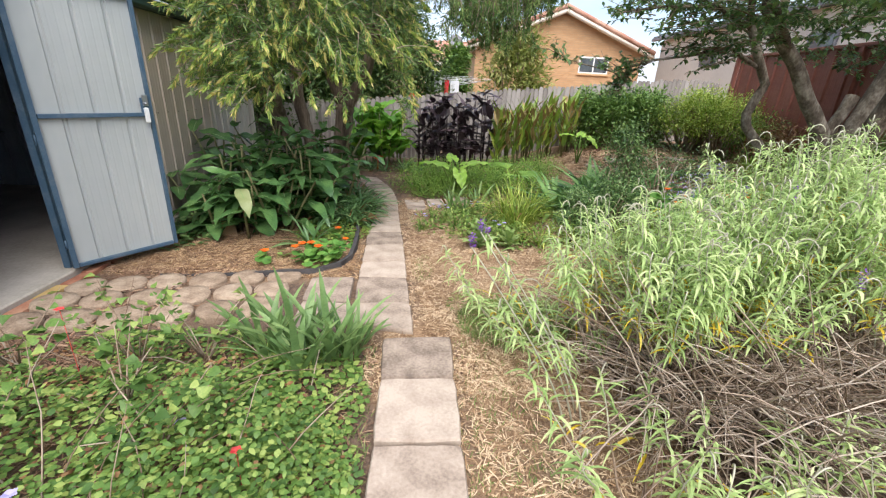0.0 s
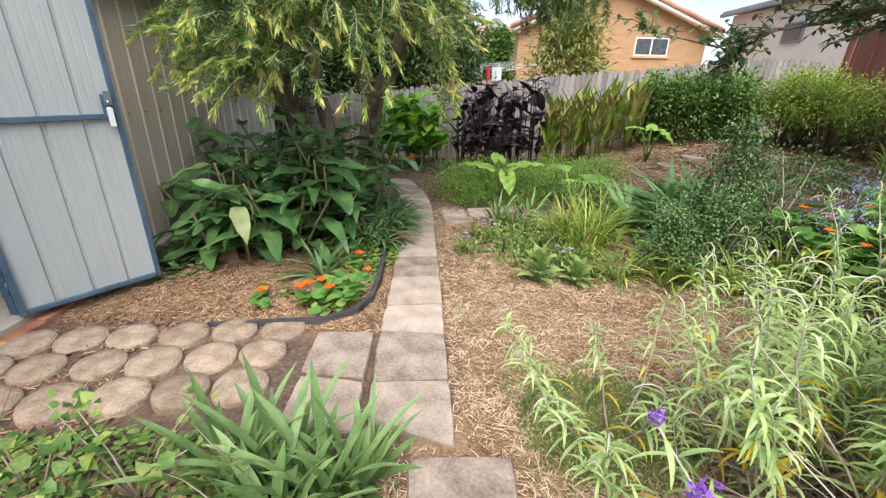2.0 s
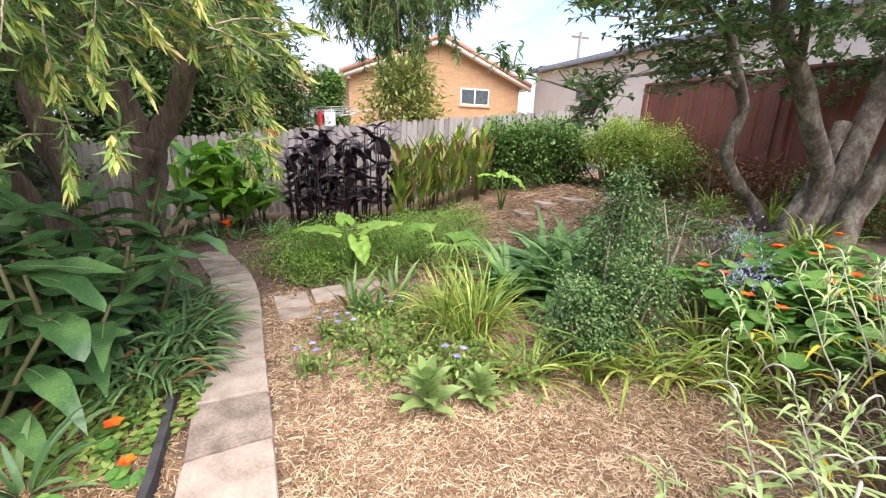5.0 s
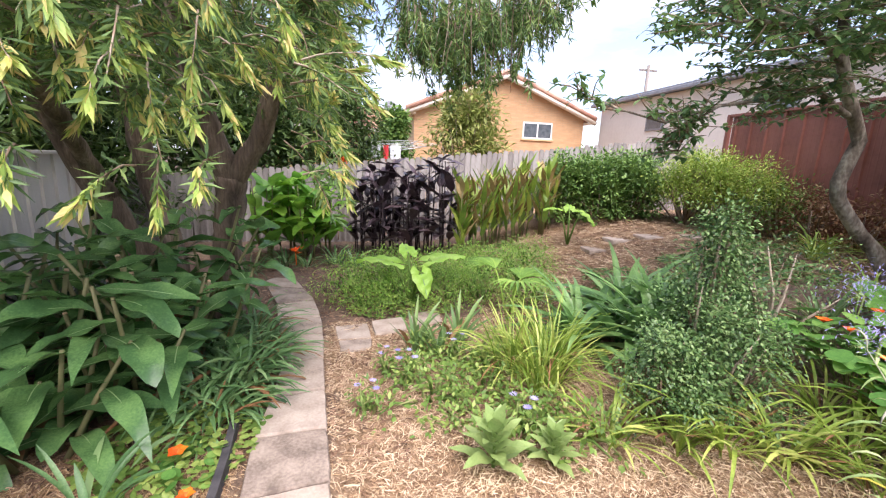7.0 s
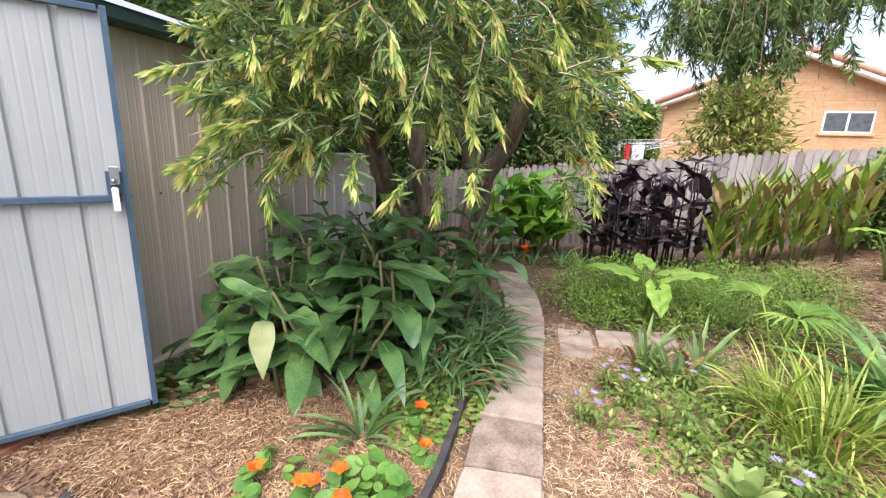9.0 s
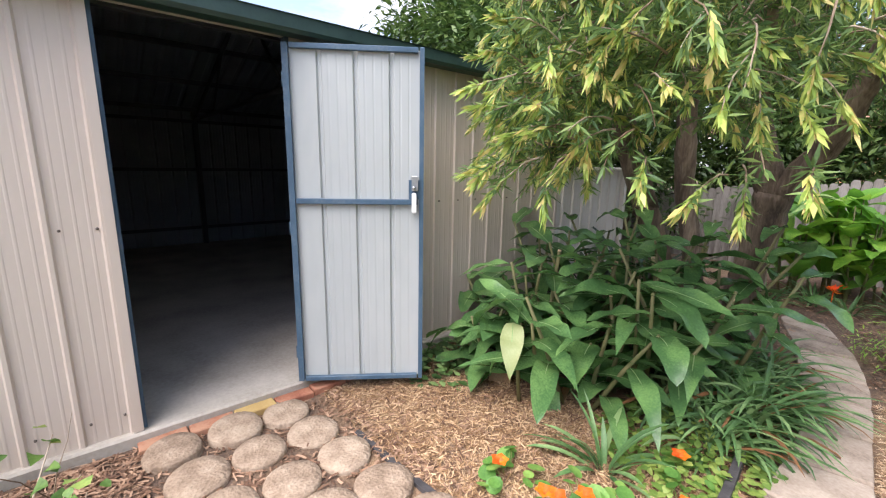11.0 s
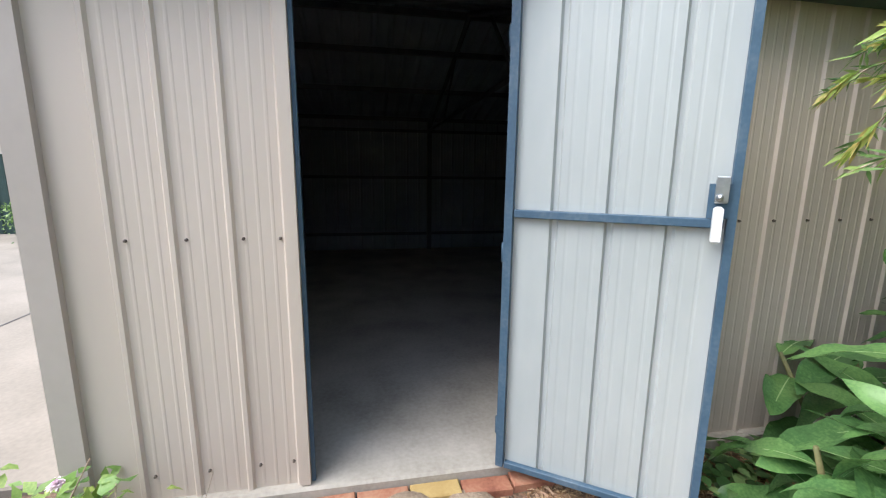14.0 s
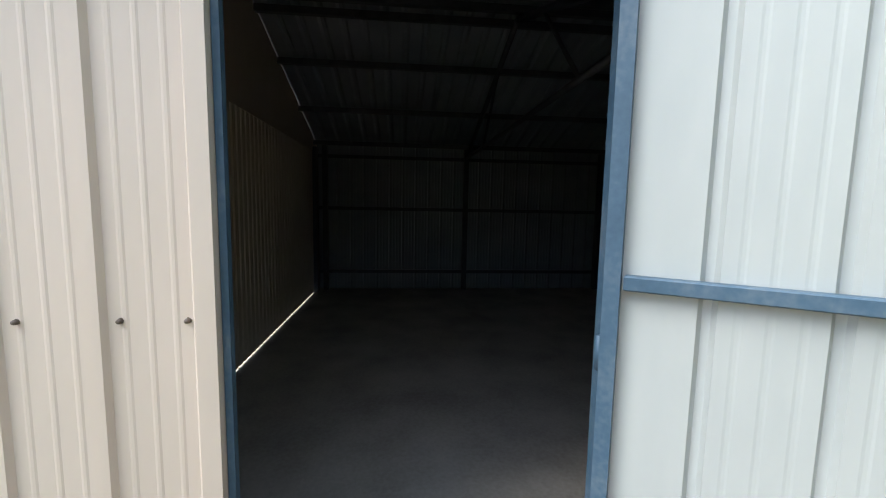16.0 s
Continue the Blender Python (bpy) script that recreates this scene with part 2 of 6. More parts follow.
M_REDFENCE = material("red_brown_steel_fence", ((0.17, 0.06, 0.043), (0.22, 0.08, 0.058), (0.26, 0.1, 0.073)), scale=2, rough=0.55, bump=0.03, fine=20)
M_CREAMFENCE = material("cream_steel_fence", ((0.60, 0.56, 0.50), (0.66, 0.62, 0.56)), scale=2, rough=0.5, bump=0.03)
M_HOUSE = material("orange_brick_wall", ((0.50, 0.30, 0.155), (0.57, 0.355, 0.19), (0.63, 0.41, 0.235)), scale=3, stretch=(1, 1, 4), rough=0.9, bump=0.2, objrand=0.35, fine=40)
M_MORTAR = material("pale_mortar", ((0.44, 0.31, 0.19), (0.5, 0.36, 0.23)), rough=0.95)
M_ROOF = material("terracotta_roof_tile", ((0.32, 0.15, 0.10), (0.46, 0.24, 0.165), (0.58, 0.36, 0.27)), scale=2.5, rough=0.85, bump=0.4, island=0.4)
M_TRIM = material("cream_painted_timber", ((0.66, 0.58, 0.48), (0.74, 0.67, 0.57)), rough=0.6, bump=0.05)
M_WHITE = material("white_painted_frame", ((0.72, 0.72, 0.7), (0.8, 0.8, 0.78)), rough=0.5, bump=0.03)
M_WALLFAR = material("beige_rendered_wall", ((0.56, 0.515, 0.45), (0.62, 0.575, 0.505), (0.67, 0.62, 0.55)), scale=0.6, rough=0.9, bump=0.1, fine=10)
M_GREYROOF = material("grey_metal_roof", ((0.16, 0.165, 0.18), (0.24, 0.25, 0.27)), rough=0.5, bump=0.05)
M_GLASS = material("dark_window_glass", ((0.05, 0.065, 0.075), (0.12, 0.14, 0.15)), rough=0.08, bump=0, spec=0.8)
M_CLOTH_RED = material("red_cloth", ((0.6, 0.03, 0.04), (0.72, 0.06, 0.07)), rough=0.9)
M_CLOTH_WHITE = material("white_cloth", ((0.68, 0.7, 0.74), (0.78, 0.79, 0.82)), rough=0.9)
M_STRAW = material("straw_strand", ((0.17, 0.095, 0.05), (0.42, 0.275, 0.155), (0.68, 0.52, 0.34)), scale=3, rough=0.85, bump=0.1, island=0.9, spread=0.2)
# straw browned and darkened: the shed bed's shade is put into its colours
M_STRAW_SHADED = material("shaded_golden_straw", ((0.17, 0.09, 0.04), (0.37, 0.225, 0.115), (0.58, 0.41, 0.24)), scale=3, rough=0.85, bump=0.1, island=0.9, spread=0.2)
M_CHIP = material("brown_bark_chip", ((0.10, 0.055, 0.035), (0.23, 0.13, 0.08), (0.40, 0.26, 0.17)), scale=6, rough=0.95, bump=0.2, island=0.75, spread=0.18)


def ground_material():
    m = bpy.data.materials.new("garden_ground")
    m.use_nodes = True
    n, l = m.node_tree.nodes, m.node_tree.links
    bsdf = n["Principled BSDF"]
    geo = n.new("ShaderNodeTexCoord")

    def noise_ramp(scale, detail, stops, stretch=(1, 1, 1), rough=0.6):
        mp, tx, rp = n.new("ShaderNodeMapping"), n.new("ShaderNodeTexNoise"), n.new("ShaderNodeValToRGB")
        mp.inputs["Scale"].default_value = stretch
        tx.inputs["Scale"].default_value, tx.inputs["Detail"].default_value, tx.inputs["Roughness"].default_value = scale, detail, rough
        l.new(geo.outputs["Object"], mp.inputs["Vector"])
        l.new(mp.outputs["Vector"], tx.inputs["Vector"])
        l.new(tx.outputs["Fac"], rp.inputs["Fac"])
        e = rp.color_ramp.elements
        e[0].position, e[0].color = stops[0][0], (*stops[0][1], 1)
        e[1].position, e[1].color = stops[-1][0], (*stops[-1][1], 1)
        for p, c in stops[1:-1]:
            k = e.new(p)
            k.color = (*c, 1)
        return tx, rp

    straw_n, straw = noise_ramp(55, 6, ((0.32, (0.14, 0.08, 0.045)), (0.5, (0.34, 0.215, 0.12)), (0.68, (0.52, 0.37, 0.225))), (1, 1.6, 1), 0.75)
    soil_n, soil = noise_ramp(40, 6, ((0.3, (0.06, 0.04, 0.028)), (0.52, (0.15, 0.10, 0.07)), (0.7, (0.30, 0.20, 0.13))), rough=0.75)
    mask_n, mask = noise_ramp(2.2, 6, ((0.42, (0, 0, 0)), (0.6, (1, 1, 1))))
    at = n.new("ShaderNodeAttribute")
    at.attribute_name = "straw"
    mul, mix = n.new("ShaderNodeMath"), n.new("ShaderNodeMix")
    mul.operation, mul.use_clamp = "MULTIPLY_ADD", True
    l.new(mask.outputs["Color"], mul.inputs[0])
    mul.inputs[1].default_value = 0.6
    less = n.new("ShaderNodeMath")
    less.operation = "SUBTRACT"
    l.new(at.outputs["Fac"], less.inputs[0])
    less.inputs[1].default_value = 0.3
    l.new(less.outputs[0], mul.inputs[2])
    mix.data_type = "RGBA"
    l.new(mul.outputs[0], mix.inputs["Factor"])
    l.new(soil.outputs["Color"], mix.inputs["A"])
    l.new(straw.outputs["Color"], mix.inputs["B"])
    l.new(mix.outputs["Result"], bsdf.inputs["Base Color"])
    bsdf.inputs["Roughness"].default_value = 0.95
    bp = n.new("ShaderNodeBump")
    bp.inputs["Strength"].default_value, bp.inputs["Distance"].default_value = 0.8, 0.02
    l.new(straw_n.outputs["Fac"], bp.inputs["Height"])
    l.new(bp.outputs["Normal"], bsdf.inputs["Normal"])
    return m


M_GROUND = ground_material()

# ---- mesh tools ----
rng = random.Random(11)
U = rng.uniform


class Bag:
    """Collects vertices and faces for one mesh."""

    def __init__(self):
        self.v, self.f, self.smooth = [], [], True

    def box(self, lo, hi, bevel=0.0):
        self.smooth = False
        (x0, y0, z0), (x1, y1, z1), b, c = lo, hi, bevel, len(self.v)
        if not b:
            self.v += [(x0, y0, z0), (x1, y0, z0), (x1, y1, z0), (x0, y1, z0), (x0, y0, z1), (x1, y0, z1), (x1, y1, z1), (x0, y1, z1)]
            self.f += [tuple(c + i for i in q) for q in ((0, 3, 2, 1), (4, 5, 6, 7), (0, 1, 5, 4), (1, 2, 6, 5), (2, 3, 7, 6), (3, 0, 4, 7))]
            return self
        for z, k in ((z0, b), (z0 + b, 0), (z1 - b, 0), (z1, b)):
            self.v += [(x0 + k, y0 + k, z), (x1 - k, y0 + k, z), (x1 - k, y1 - k, z), (x0 + k, y1 - k, z)]
        self.f.append((c + 3, c + 2, c + 1, c))
        for r in range(3):
            self.f += [(c + 4 * r + i, c + 4 * r + (i + 1) % 4, c + 4 * r + 4 + (i + 1) % 4, c + 4 * r + 4 + i) for i in range(4)]
        self.f.append((c + 12, c + 13, c + 14, c + 15))
        return self

    def tube(self, pts, radii, n=6, cap=True):
        pts = [Vector(p) for p in pts]
        c, side = len(self.v), None
        for i, p in enumerate(pts):
            d = (pts[min(i + 1, len(pts) - 1)] - pts[max(i - 1, 0)]).normalized()
            if side is None:
                side = d.cross(Vector((0.31, 0.9, 0.17))).normalized()
            side = (side - d * side.dot(d)).normalized()
            up = d.cross(side)
            r = radii[i] if isinstance(radii, (list, tuple)) else radii
            self.v += [tuple(p + (side * math.cos(a) + up * math.sin(a)) * r) for a in (2 * math.pi * k / n for k in range(n))]
        for i in range(len(pts) - 1):
            self.f += [(c + i * n + k, c + i * n + (k + 1) % n, c + (i + 1) * n + (k + 1) % n, c + (i + 1) * n + k) for k in range(n)]
        if cap:
            self.f.append(tuple(c + k for k in reversed(range(n))))
            self.f.append(tuple(c + (len(pts) - 1) * n + k for k in range(n)))
        return self

    def blade(self, base, yaw, pitch, length, width, droop, seg=5, fold=0.0, shape="strap", twist=0.0, ripple=0.0, lift=0.0):
        """A leaf that leaves base at yaw and pitch and bends down by droop (radians) along its length."""
        p, c = Vector(base), len(self.v)
        side0 = Vector((-math.sin(yaw), math.cos(yaw), 0))
        for i in range(seg + 1):
            t = i / seg
            a = pitch - droop * t
            d = Vector((math.cos(yaw) * math.cos(a), math.sin(yaw) * math.cos(a), math.sin(a)))
            nrm = d.cross(side0)
            if shape == "strap":
                w = width * (0.75 + 0.5 * t) * (1 - t ** 4) if t < 1 else 0.0
            elif shape == "paddle":
                w = width * max(math.sin(math.pi * min(0.02 + 0.98 * t ** 0.85, 1.0)), 0.0) ** 0.65 + 0.002
            elif shape == "oval":
                w = width * max(math.sin(math.pi * (0.03 + 0.95 * t) ** 0.8), 0.03)
            else:
                w = width * (math.sin(math.pi * t ** 0.65) if t < 1 else 0) + 0.002
            s = side0 * math.cos(twist * t) + nrm * math.sin(twist * t)
            h, p = w * 0.5, p + nrm * (lift if i == 0 else 0.0)
            if fold:
                up = -nrm * fold * h
                ra, rb = nrm * ripple * h * math.sin(t * 15 + length * 90), nrm * ripple * h * math.sin(t * 13 + length * 50)
                self.v += [tuple(p - s * h - up + ra), tuple(p), tuple(p + s * h - up + rb)]
            else:
                self.v += [tuple(p - s * h), tuple(p + s * h)]
            p = p + d * (length / seg)
        k = 3 if fold else 2
        for i in range(seg):
            for j in range(k - 1):
                a = c + i * k + j
                self.f.append((a, a + 1, a + k + 1, a + k))
        return self

    def disc(self, centre, normal, r, n=9, cup=0.0, wave=0.0):
        z = Vector(normal).normalized()
        x = z.cross(Vector((0.2, 1, 0.1))).normalized()
        y, c, o = z.cross(x), len(self.v), Vector(centre)
        self.v.append(tuple(o))
        ph = U(0, 6)
        for k in range(n):
            a = 2 * math.pi * k / n
            self.v.append(tuple(o + (x * math.cos(a) + y * math.sin(a)) * r * (1 + wave * math.sin(3 * a + ph)) + z * (cup * r + wave * r * math.sin(2 * a + ph))))
        self.f += [(c, c + 1 + k, c + 1 + (k + 1) % n) for k in range(n)]
        return self

    def leaflet(self, p, d, up, length, width):
        """A small pointed leaf, folded along its middle."""
        p, d = Vector(p), Vector(d).normalized()
        s = d.cross(Vector(up))
        s = s.normalized() if s.length > 1e-4 else Vector((1, 0, 0))
        n_, c = s.cross(d), len(self.v)
        m = p + d * length * 0.45
        self.v += [tuple(p), tuple(m + s * width / 2 + n_ * width * 0.15), tuple(p + d * length), tuple(m - s * width / 2 + n_ * width * 0.15)]
        self.f += [(c, c + 1, c + 2), (c, c + 2, c + 3)]
        return self


def mesh_of(name, bag, mat):
    me = bpy.data.meshes.new(name)
    me.from_pydata(bag.v, [], bag.f)
    me.materials.append(mat)
    if bag.smooth:
        me.polygons.foreach_set("use_smooth", [True] * len(me.polygons))
    me.update()
    return me


PLURAL = {"seed_capsules", "stems", "leaves", "foliage", "new_foliage", "twigs", "woody_stems", "yellow_leaves", "flower_spikes", "dead_leaves", "withered_leaves", "blooms", "stalks"}


def part(name, bag, mat, parent=None, label=""):
    ob = new(name, bag if isinstance(bag, bpy.types.Mesh) else mesh_of(name, bag, mat))
    if parent:
        ob.parent = parent
    if label:
        ob["label"] = label
    if name in PLURAL:
        ob["kind"] = "stuff"
    return ob


def thing(name, label, category, group="", kind=""):
    return tagged(new(name), label, category, group, kind)


def smooth01(a, b, v):
    v = min(max((v - a) / (b - a), 0.0), 1.0)
    return v * v * (3 - 2 * v)


def land(x, y):
    """Height of the garden's ground: flat by the path, rising to the far side and the back."""
    return 0.62 * smooth01(1.3, 5.0, x) + 0.10 * smooth01(6.8, 9.0, y) if y < 9.7 else (0.62 * smooth01(1.3, 5.0, x) + 0.1) * smooth01(13.0, 9.7, y)


def bump(x, y):
    return 0.018 * noise.noise((x * 2.1, y * 2.1, 0)) + 0.01 * noise.noise((x * 7, y * 7, 3))


def floor_z(x, y):
    return land(x, y) + bump(x, y) - (0.032 if on_path(x, y, 0.05) else 0.012)


def at_ground(x, y, turn=None, scale=1.0, sink=0.01):
    return pose(x, y, floor_z(x, y) - sink, 0, 0, U(0, 360) if turn is None else turn) @ Matrix.Scale(scale, 4)


def scatter(model, spots, group="", scale=(0.85, 1.15), turn=None):
    """The model at the first spot and copies of it at the others."""
    if group:
        model["group"] = group
    made = []
    for i, (x, y) in enumerate(spots):
        s = U(*scale)
        m = at_ground(x, y, turn)
        ob = model if i == 0 else copy_thing(model, m)
        ob.matrix_basis = m
        ob.scale = (s, s, s)
        made.append(ob)
    return made

# ---- ground ----
RIGHT = [(0.645, 0.2), (0.648, 0.68), (0.648, 1.16), (0.648, 1.64), (0.645, 2.115), (0.652, 2.545)]
LEFT = [(0.22, 0.2), (0.21, 0.68), (0.205, 1.16), (0.205, 1.64), (0.2, 2.1), (0.176, 2.515)]
RIGHT_B = [(0.405, 2.565), (0.363, 3.025), (0.328, 3.462), (0.30, 3.855), (0.263, 4.305), (0.223, 4.722), (0.18, 5.14), (0.14, 5.605), (0.105, 6.05), (0.057, 6.452), (-0.048, 6.95), (-0.19, 7.33), (-0.36, 7.8)]
LEFT_B = [(-0.045, 2.70), (-0.077, 2.97), (-0.117, 3.475), (-0.13, 3.79), (-0.15, 4.25), (-0.182, 4.68), (-0.16, 5.07), (-0.165, 5.52), (-0.25, 5.96), (-0.345, 6.39), (-0.43, 6.83), (-0.65, 7.5), (-0.77, 7.9)]


def on_path(x, y, m=0.0):
    for lft, rgt in ((LEFT, RIGHT), (LEFT_B, RIGHT_B)):
        for i in range(len(lft) - 1):
            if min(lft[i][1], rgt[i][1]) <= y <= max(lft[i + 1][1], rgt[i + 1][1]) and lft[i][0] - m < x < rgt[i][0] + m:
                return True
    return False


def in_straw(x, y):
    s = 0.0
    if on_path(x, y):
        return 0.0
    if 0.1 < x < 2.6 and 2.0 < y < 6.2:
        s = 1.0
    if -2.2 < x < -0.1 and 3.4 < y < 4.6:
        s = 0.6
    if x > 2.4 and y > 5.5:
        s = 0.95
    if 0.3 < x < 1.6 and 0.5 < y < 2.0:
        s = 0.8
    return s


def build_ground():
    xs = [-400, -120, -40, -16, -8] + [-4 + 0.14 * i for i in range(80)] + [7.4, 8.5, 12, 20, 40, 120, 400]
    ys = [-400, -120, -40, -15, -6, -3] + [-1.5 + 0.14 * i for i in range(82)] + [10.4, 11.5, 13, 16, 25, 60, 150, 400]
    verts = [(x, y, floor_z(x, y) if -4 < x < 8.5 and -3 < y < 13 else (land(x, y) if abs(x) < 30 and abs(y) < 14 else 0) - 0.012) for y in ys for x in xs]
    w = len(xs)
    faces = [(j * w + i, j * w + i + 1, (j + 1) * w + i + 1, (j + 1) * w + i) for j in range(len(ys) - 1) for i in range(w - 1)]
    bag = Bag()
    bag.v, bag.f = verts, faces
    me = mesh_of("ground", bag, M_GROUND)
    a = me.attributes.new("straw", "FLOAT", "POINT")
    a.data.foreach_set("value", [in_straw(v[0], v[1]) for v in verts])
    tagged(new("ground", me), "uneven garden soil covered with straw mulch", "ground", kind="structure")


build_ground()


# ---- shed ----
WX, SY0, SY1, BX = -2.40, 1.62, 6.15, -8.05
JAMB, HINGE, EAVE = 2.512, 3.36, 2.20
SLAB_Z = 0.06


def ribbed(bag, a, b, z0, z1, out, pitch=0.2, rib=0.02, thick=0.004, first=0.1, swage=0.0018):
    """A steel sheet from a to b (plan), with trapezoid ribs and fine swages between them; out: the way the ribs stand."""
    a, b, o = Vector((*a, 0)), Vector((*b, 0)), Vector((*out, 0)).normalized()
    run = (b - a).length
    d = (b - a) / run
    prof, s = [(0.0, 0.0)], first
    while s < run - 0.02:
        prof += [(s - 0.017, 0), (s - 0.008, rib), (s + 0.008, rib), (s + 0.017, 0)]
        for k in (0.25, 0.5, 0.75):
            q = s + pitch * k
            if q < run - 0.03:
                prof += [(q - 0.008, 0), (q - 0.003, swage), (q + 0.003, swage), (q + 0.008, 0)]
        s += pitch
    prof = [q for q in prof if 0 <= q[0] <= run] + [(run, 0.0)]
    for shift in (0.0, -thick):
        c = len(bag.v)
        for q, h in prof:
            p = a + d * q + o * (h + shift)
            bag.v += [(p.x, p.y, z0), (p.x, p.y, z1)]
        bag.f += [(c + 2 * i, c + 2 * i + 2, c + 2 * i + 3, c + 2 * i + 1) for i in range(len(prof) - 1)]
    bag.smooth = False
    return bag


shed = thing("garden_shed", "beige ribbed steel shed with dark green gutter and an open doorway", "shed")
part("front_sheet", ribbed(Bag(), (WX, SY0 + 0.06), (WX, JAMB), SLAB_Z - 0.02, EAVE + 0.062, (1, 0), pitch=0.204, rib=0.013, first=0.19, swage=0.0012), M_BEIGE, shed)
part("side_sheet", ribbed(Bag(), (WX, HINGE + 0.03), (WX, SY1), SLAB_Z - 0.02, EAVE + 0.062, (1, 0), rib=0.013, first=0.12, swage=0.0012), M_BEIGE, shed)
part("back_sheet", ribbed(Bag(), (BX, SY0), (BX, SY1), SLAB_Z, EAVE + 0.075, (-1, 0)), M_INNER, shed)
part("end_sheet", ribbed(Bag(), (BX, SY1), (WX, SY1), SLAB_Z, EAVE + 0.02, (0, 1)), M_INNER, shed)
part("end_sheet", ribbed(Bag(), (WX - 0.06, SY0), (-3.55, SY0), SLAB_Z - 0.02, EAVE + 0.02, (0, -1)), M_BEIGE, shed)
part("roller_door", ribbed(Bag(), (-3.55, SY0 - 0.01), (-7.8, SY0 - 0.01), SLAB_Z + 0.010, EAVE + 0.02, (0, -1), pitch=0.1, rib=0.012), M_BEIGE, shed, "beige roller door with daylight showing under it")
for y in (SY0 - 0.005, SY1 + 0.005):
    g = Bag()
    zr = 3.162
    outline = [(WX + 0.02, EAVE - 0.06), (WX + 0.02, EAVE + 0.07), ((WX + BX) / 2, zr), (BX - 0.02, EAVE + 0.07), (BX - 0.02, EAVE - 0.06)]
    g.v = [(x, yy, z) for yy in (y, y + 0.004) for x, z in outline]
    g.f, g.smooth = [(0, 1, 2, 3, 4), (9, 8, 7, 6, 5)] + [(i, i + 5, (i + 1) % 5 + 5, (i + 1) % 5) for i in range(5)], False
    part("gable_sheet", g, M_BEIGE, shed)
for x0, x1 in ((-3.62, -3.48), (-7.87, -7.73), (-4.45, -4.38)):
    part("roller_guide", Bag().box((x0, SY0 - 0.05 if x1 != -4.38 else SY0 + 0.006, SLAB_Z + 0.001), (x1, SY0 + 0.05, EAVE if x1 != -4.38 else SLAB_Z + 0.03)), M_FRAME, shed)
part("end_sheet", ribbed(Bag(), (-7.8, SY0), (BX, SY0), SLAB_Z, EAVE + 0.02, (0, -1)), M_BEIGE, shed)
part("corner_trim", Bag().box((WX - 0.07, SY0 - 0.022, SLAB_Z - 0.02), (WX + 0.03, SY0 + 0.075, EAVE - 0.003), 0.006), M_BEIGE_DARK, shed)
part("jamb_trim", Bag().box((WX - 0.03, JAMB - 0.028, SLAB_Z + 0.002), (WX + 0.03, JAMB + 0.012, EAVE - 0.004), 0.005), M_BEIGE, shed)
part("jamb_post", Bag().box((WX - 0.016, JAMB + 0.014, SLAB_Z + 0.002), (WX + 0.006, JAMB + 0.03, EAVE - 0.02), 0.004), M_BLUE, shed, "blue painted steel jamb")
part("jamb_post", Bag().box((WX - 0.05, HINGE + 0.03, SLAB_Z + 0.002), (WX + 0.002, HINGE + 0.055, EAVE - 0.02), 0.005), M_BLUE, shed, "blue painted steel jamb")
# screws in a row at mid height on the front
for y in (1.915, 2.12, 2.32, 2.455):
    for z in (1.146, 0.17):
        part("screw", Bag().tube([(WX, y, z), (WX + 0.010, y, z)], [0.007, 0.005], 8), M_SCREW, shed)
for i in range(13):
    part("screw", Bag().tube([(WX, 3.55 + 0.2 * i, 1.19), (WX + 0.010, 3.55 + 0.2 * i, 1.19)], [0.007, 0.005], 8), M_SCREW, shed)
# roof: two slopes with a ridge along y
RIDGE_X, RIDGE_Z = (WX + BX) / 2, 3.15


def roof_slope(x0, z0, x1, z1):
    bag, n = Bag(), 25
    y0, y1 = SY0 - 0.12, SY1 + 0.1
    prof = []
    for i in range(n):
        y = y0 + (y1 - y0) * i / n
        prof += [(y, 0), (y + 0.06, 0), (y + 0.085, 0.025), (y + 0.115, 0.025), (y + 0.14, 0)]
    prof.append((y1, 0))
    for s in (0.0, -0.004):
        c = len(bag.v)
        for y, h in prof:
            bag.v += [(x0, y, z0 + h + s), (x1, y, z1 + h + s)]
        bag.f += [(c + 2 * i, c + 2 * i + 1, c + 2 * i + 3, c + 2 * i + 2) for i in range(len(prof) - 1)]
    bag.smooth = False
    return bag


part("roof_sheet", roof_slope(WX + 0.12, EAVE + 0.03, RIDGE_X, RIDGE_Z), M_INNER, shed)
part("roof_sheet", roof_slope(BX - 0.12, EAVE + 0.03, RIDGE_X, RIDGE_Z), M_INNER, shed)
gut = Bag()
gp = [(0.0, 0.0), (0.10, 0.0), (0.115, 0.02), (0.115, 0.085), (0.125, 0.09), (0.11, 0.09), (0.10, 0.025), (0.005, 0.01), (0.0, 0.1)]
for y in (SY0 - 0.12, SY1 + 0.1):
    gut.v += [(WX + 0.032 + a, y, EAVE - 0.04 + b) for a, b in gp]
gut.f += [(i, i + 1, i + 1 + len(gp), i + len(gp)) for i in range(len(gp) - 1)]
gut.smooth = False
part("gutter", gut, M_GREEN_GUTTER, shed, "dark green steel gutter")
part("lintel", Bag().box((WX - 0.05, JAMB - 0.02, EAVE - 0.03), (WX + 0.028, HINGE + 0.04, EAVE + 0.058), 0.004), M_BEIGE_DARK, shed)
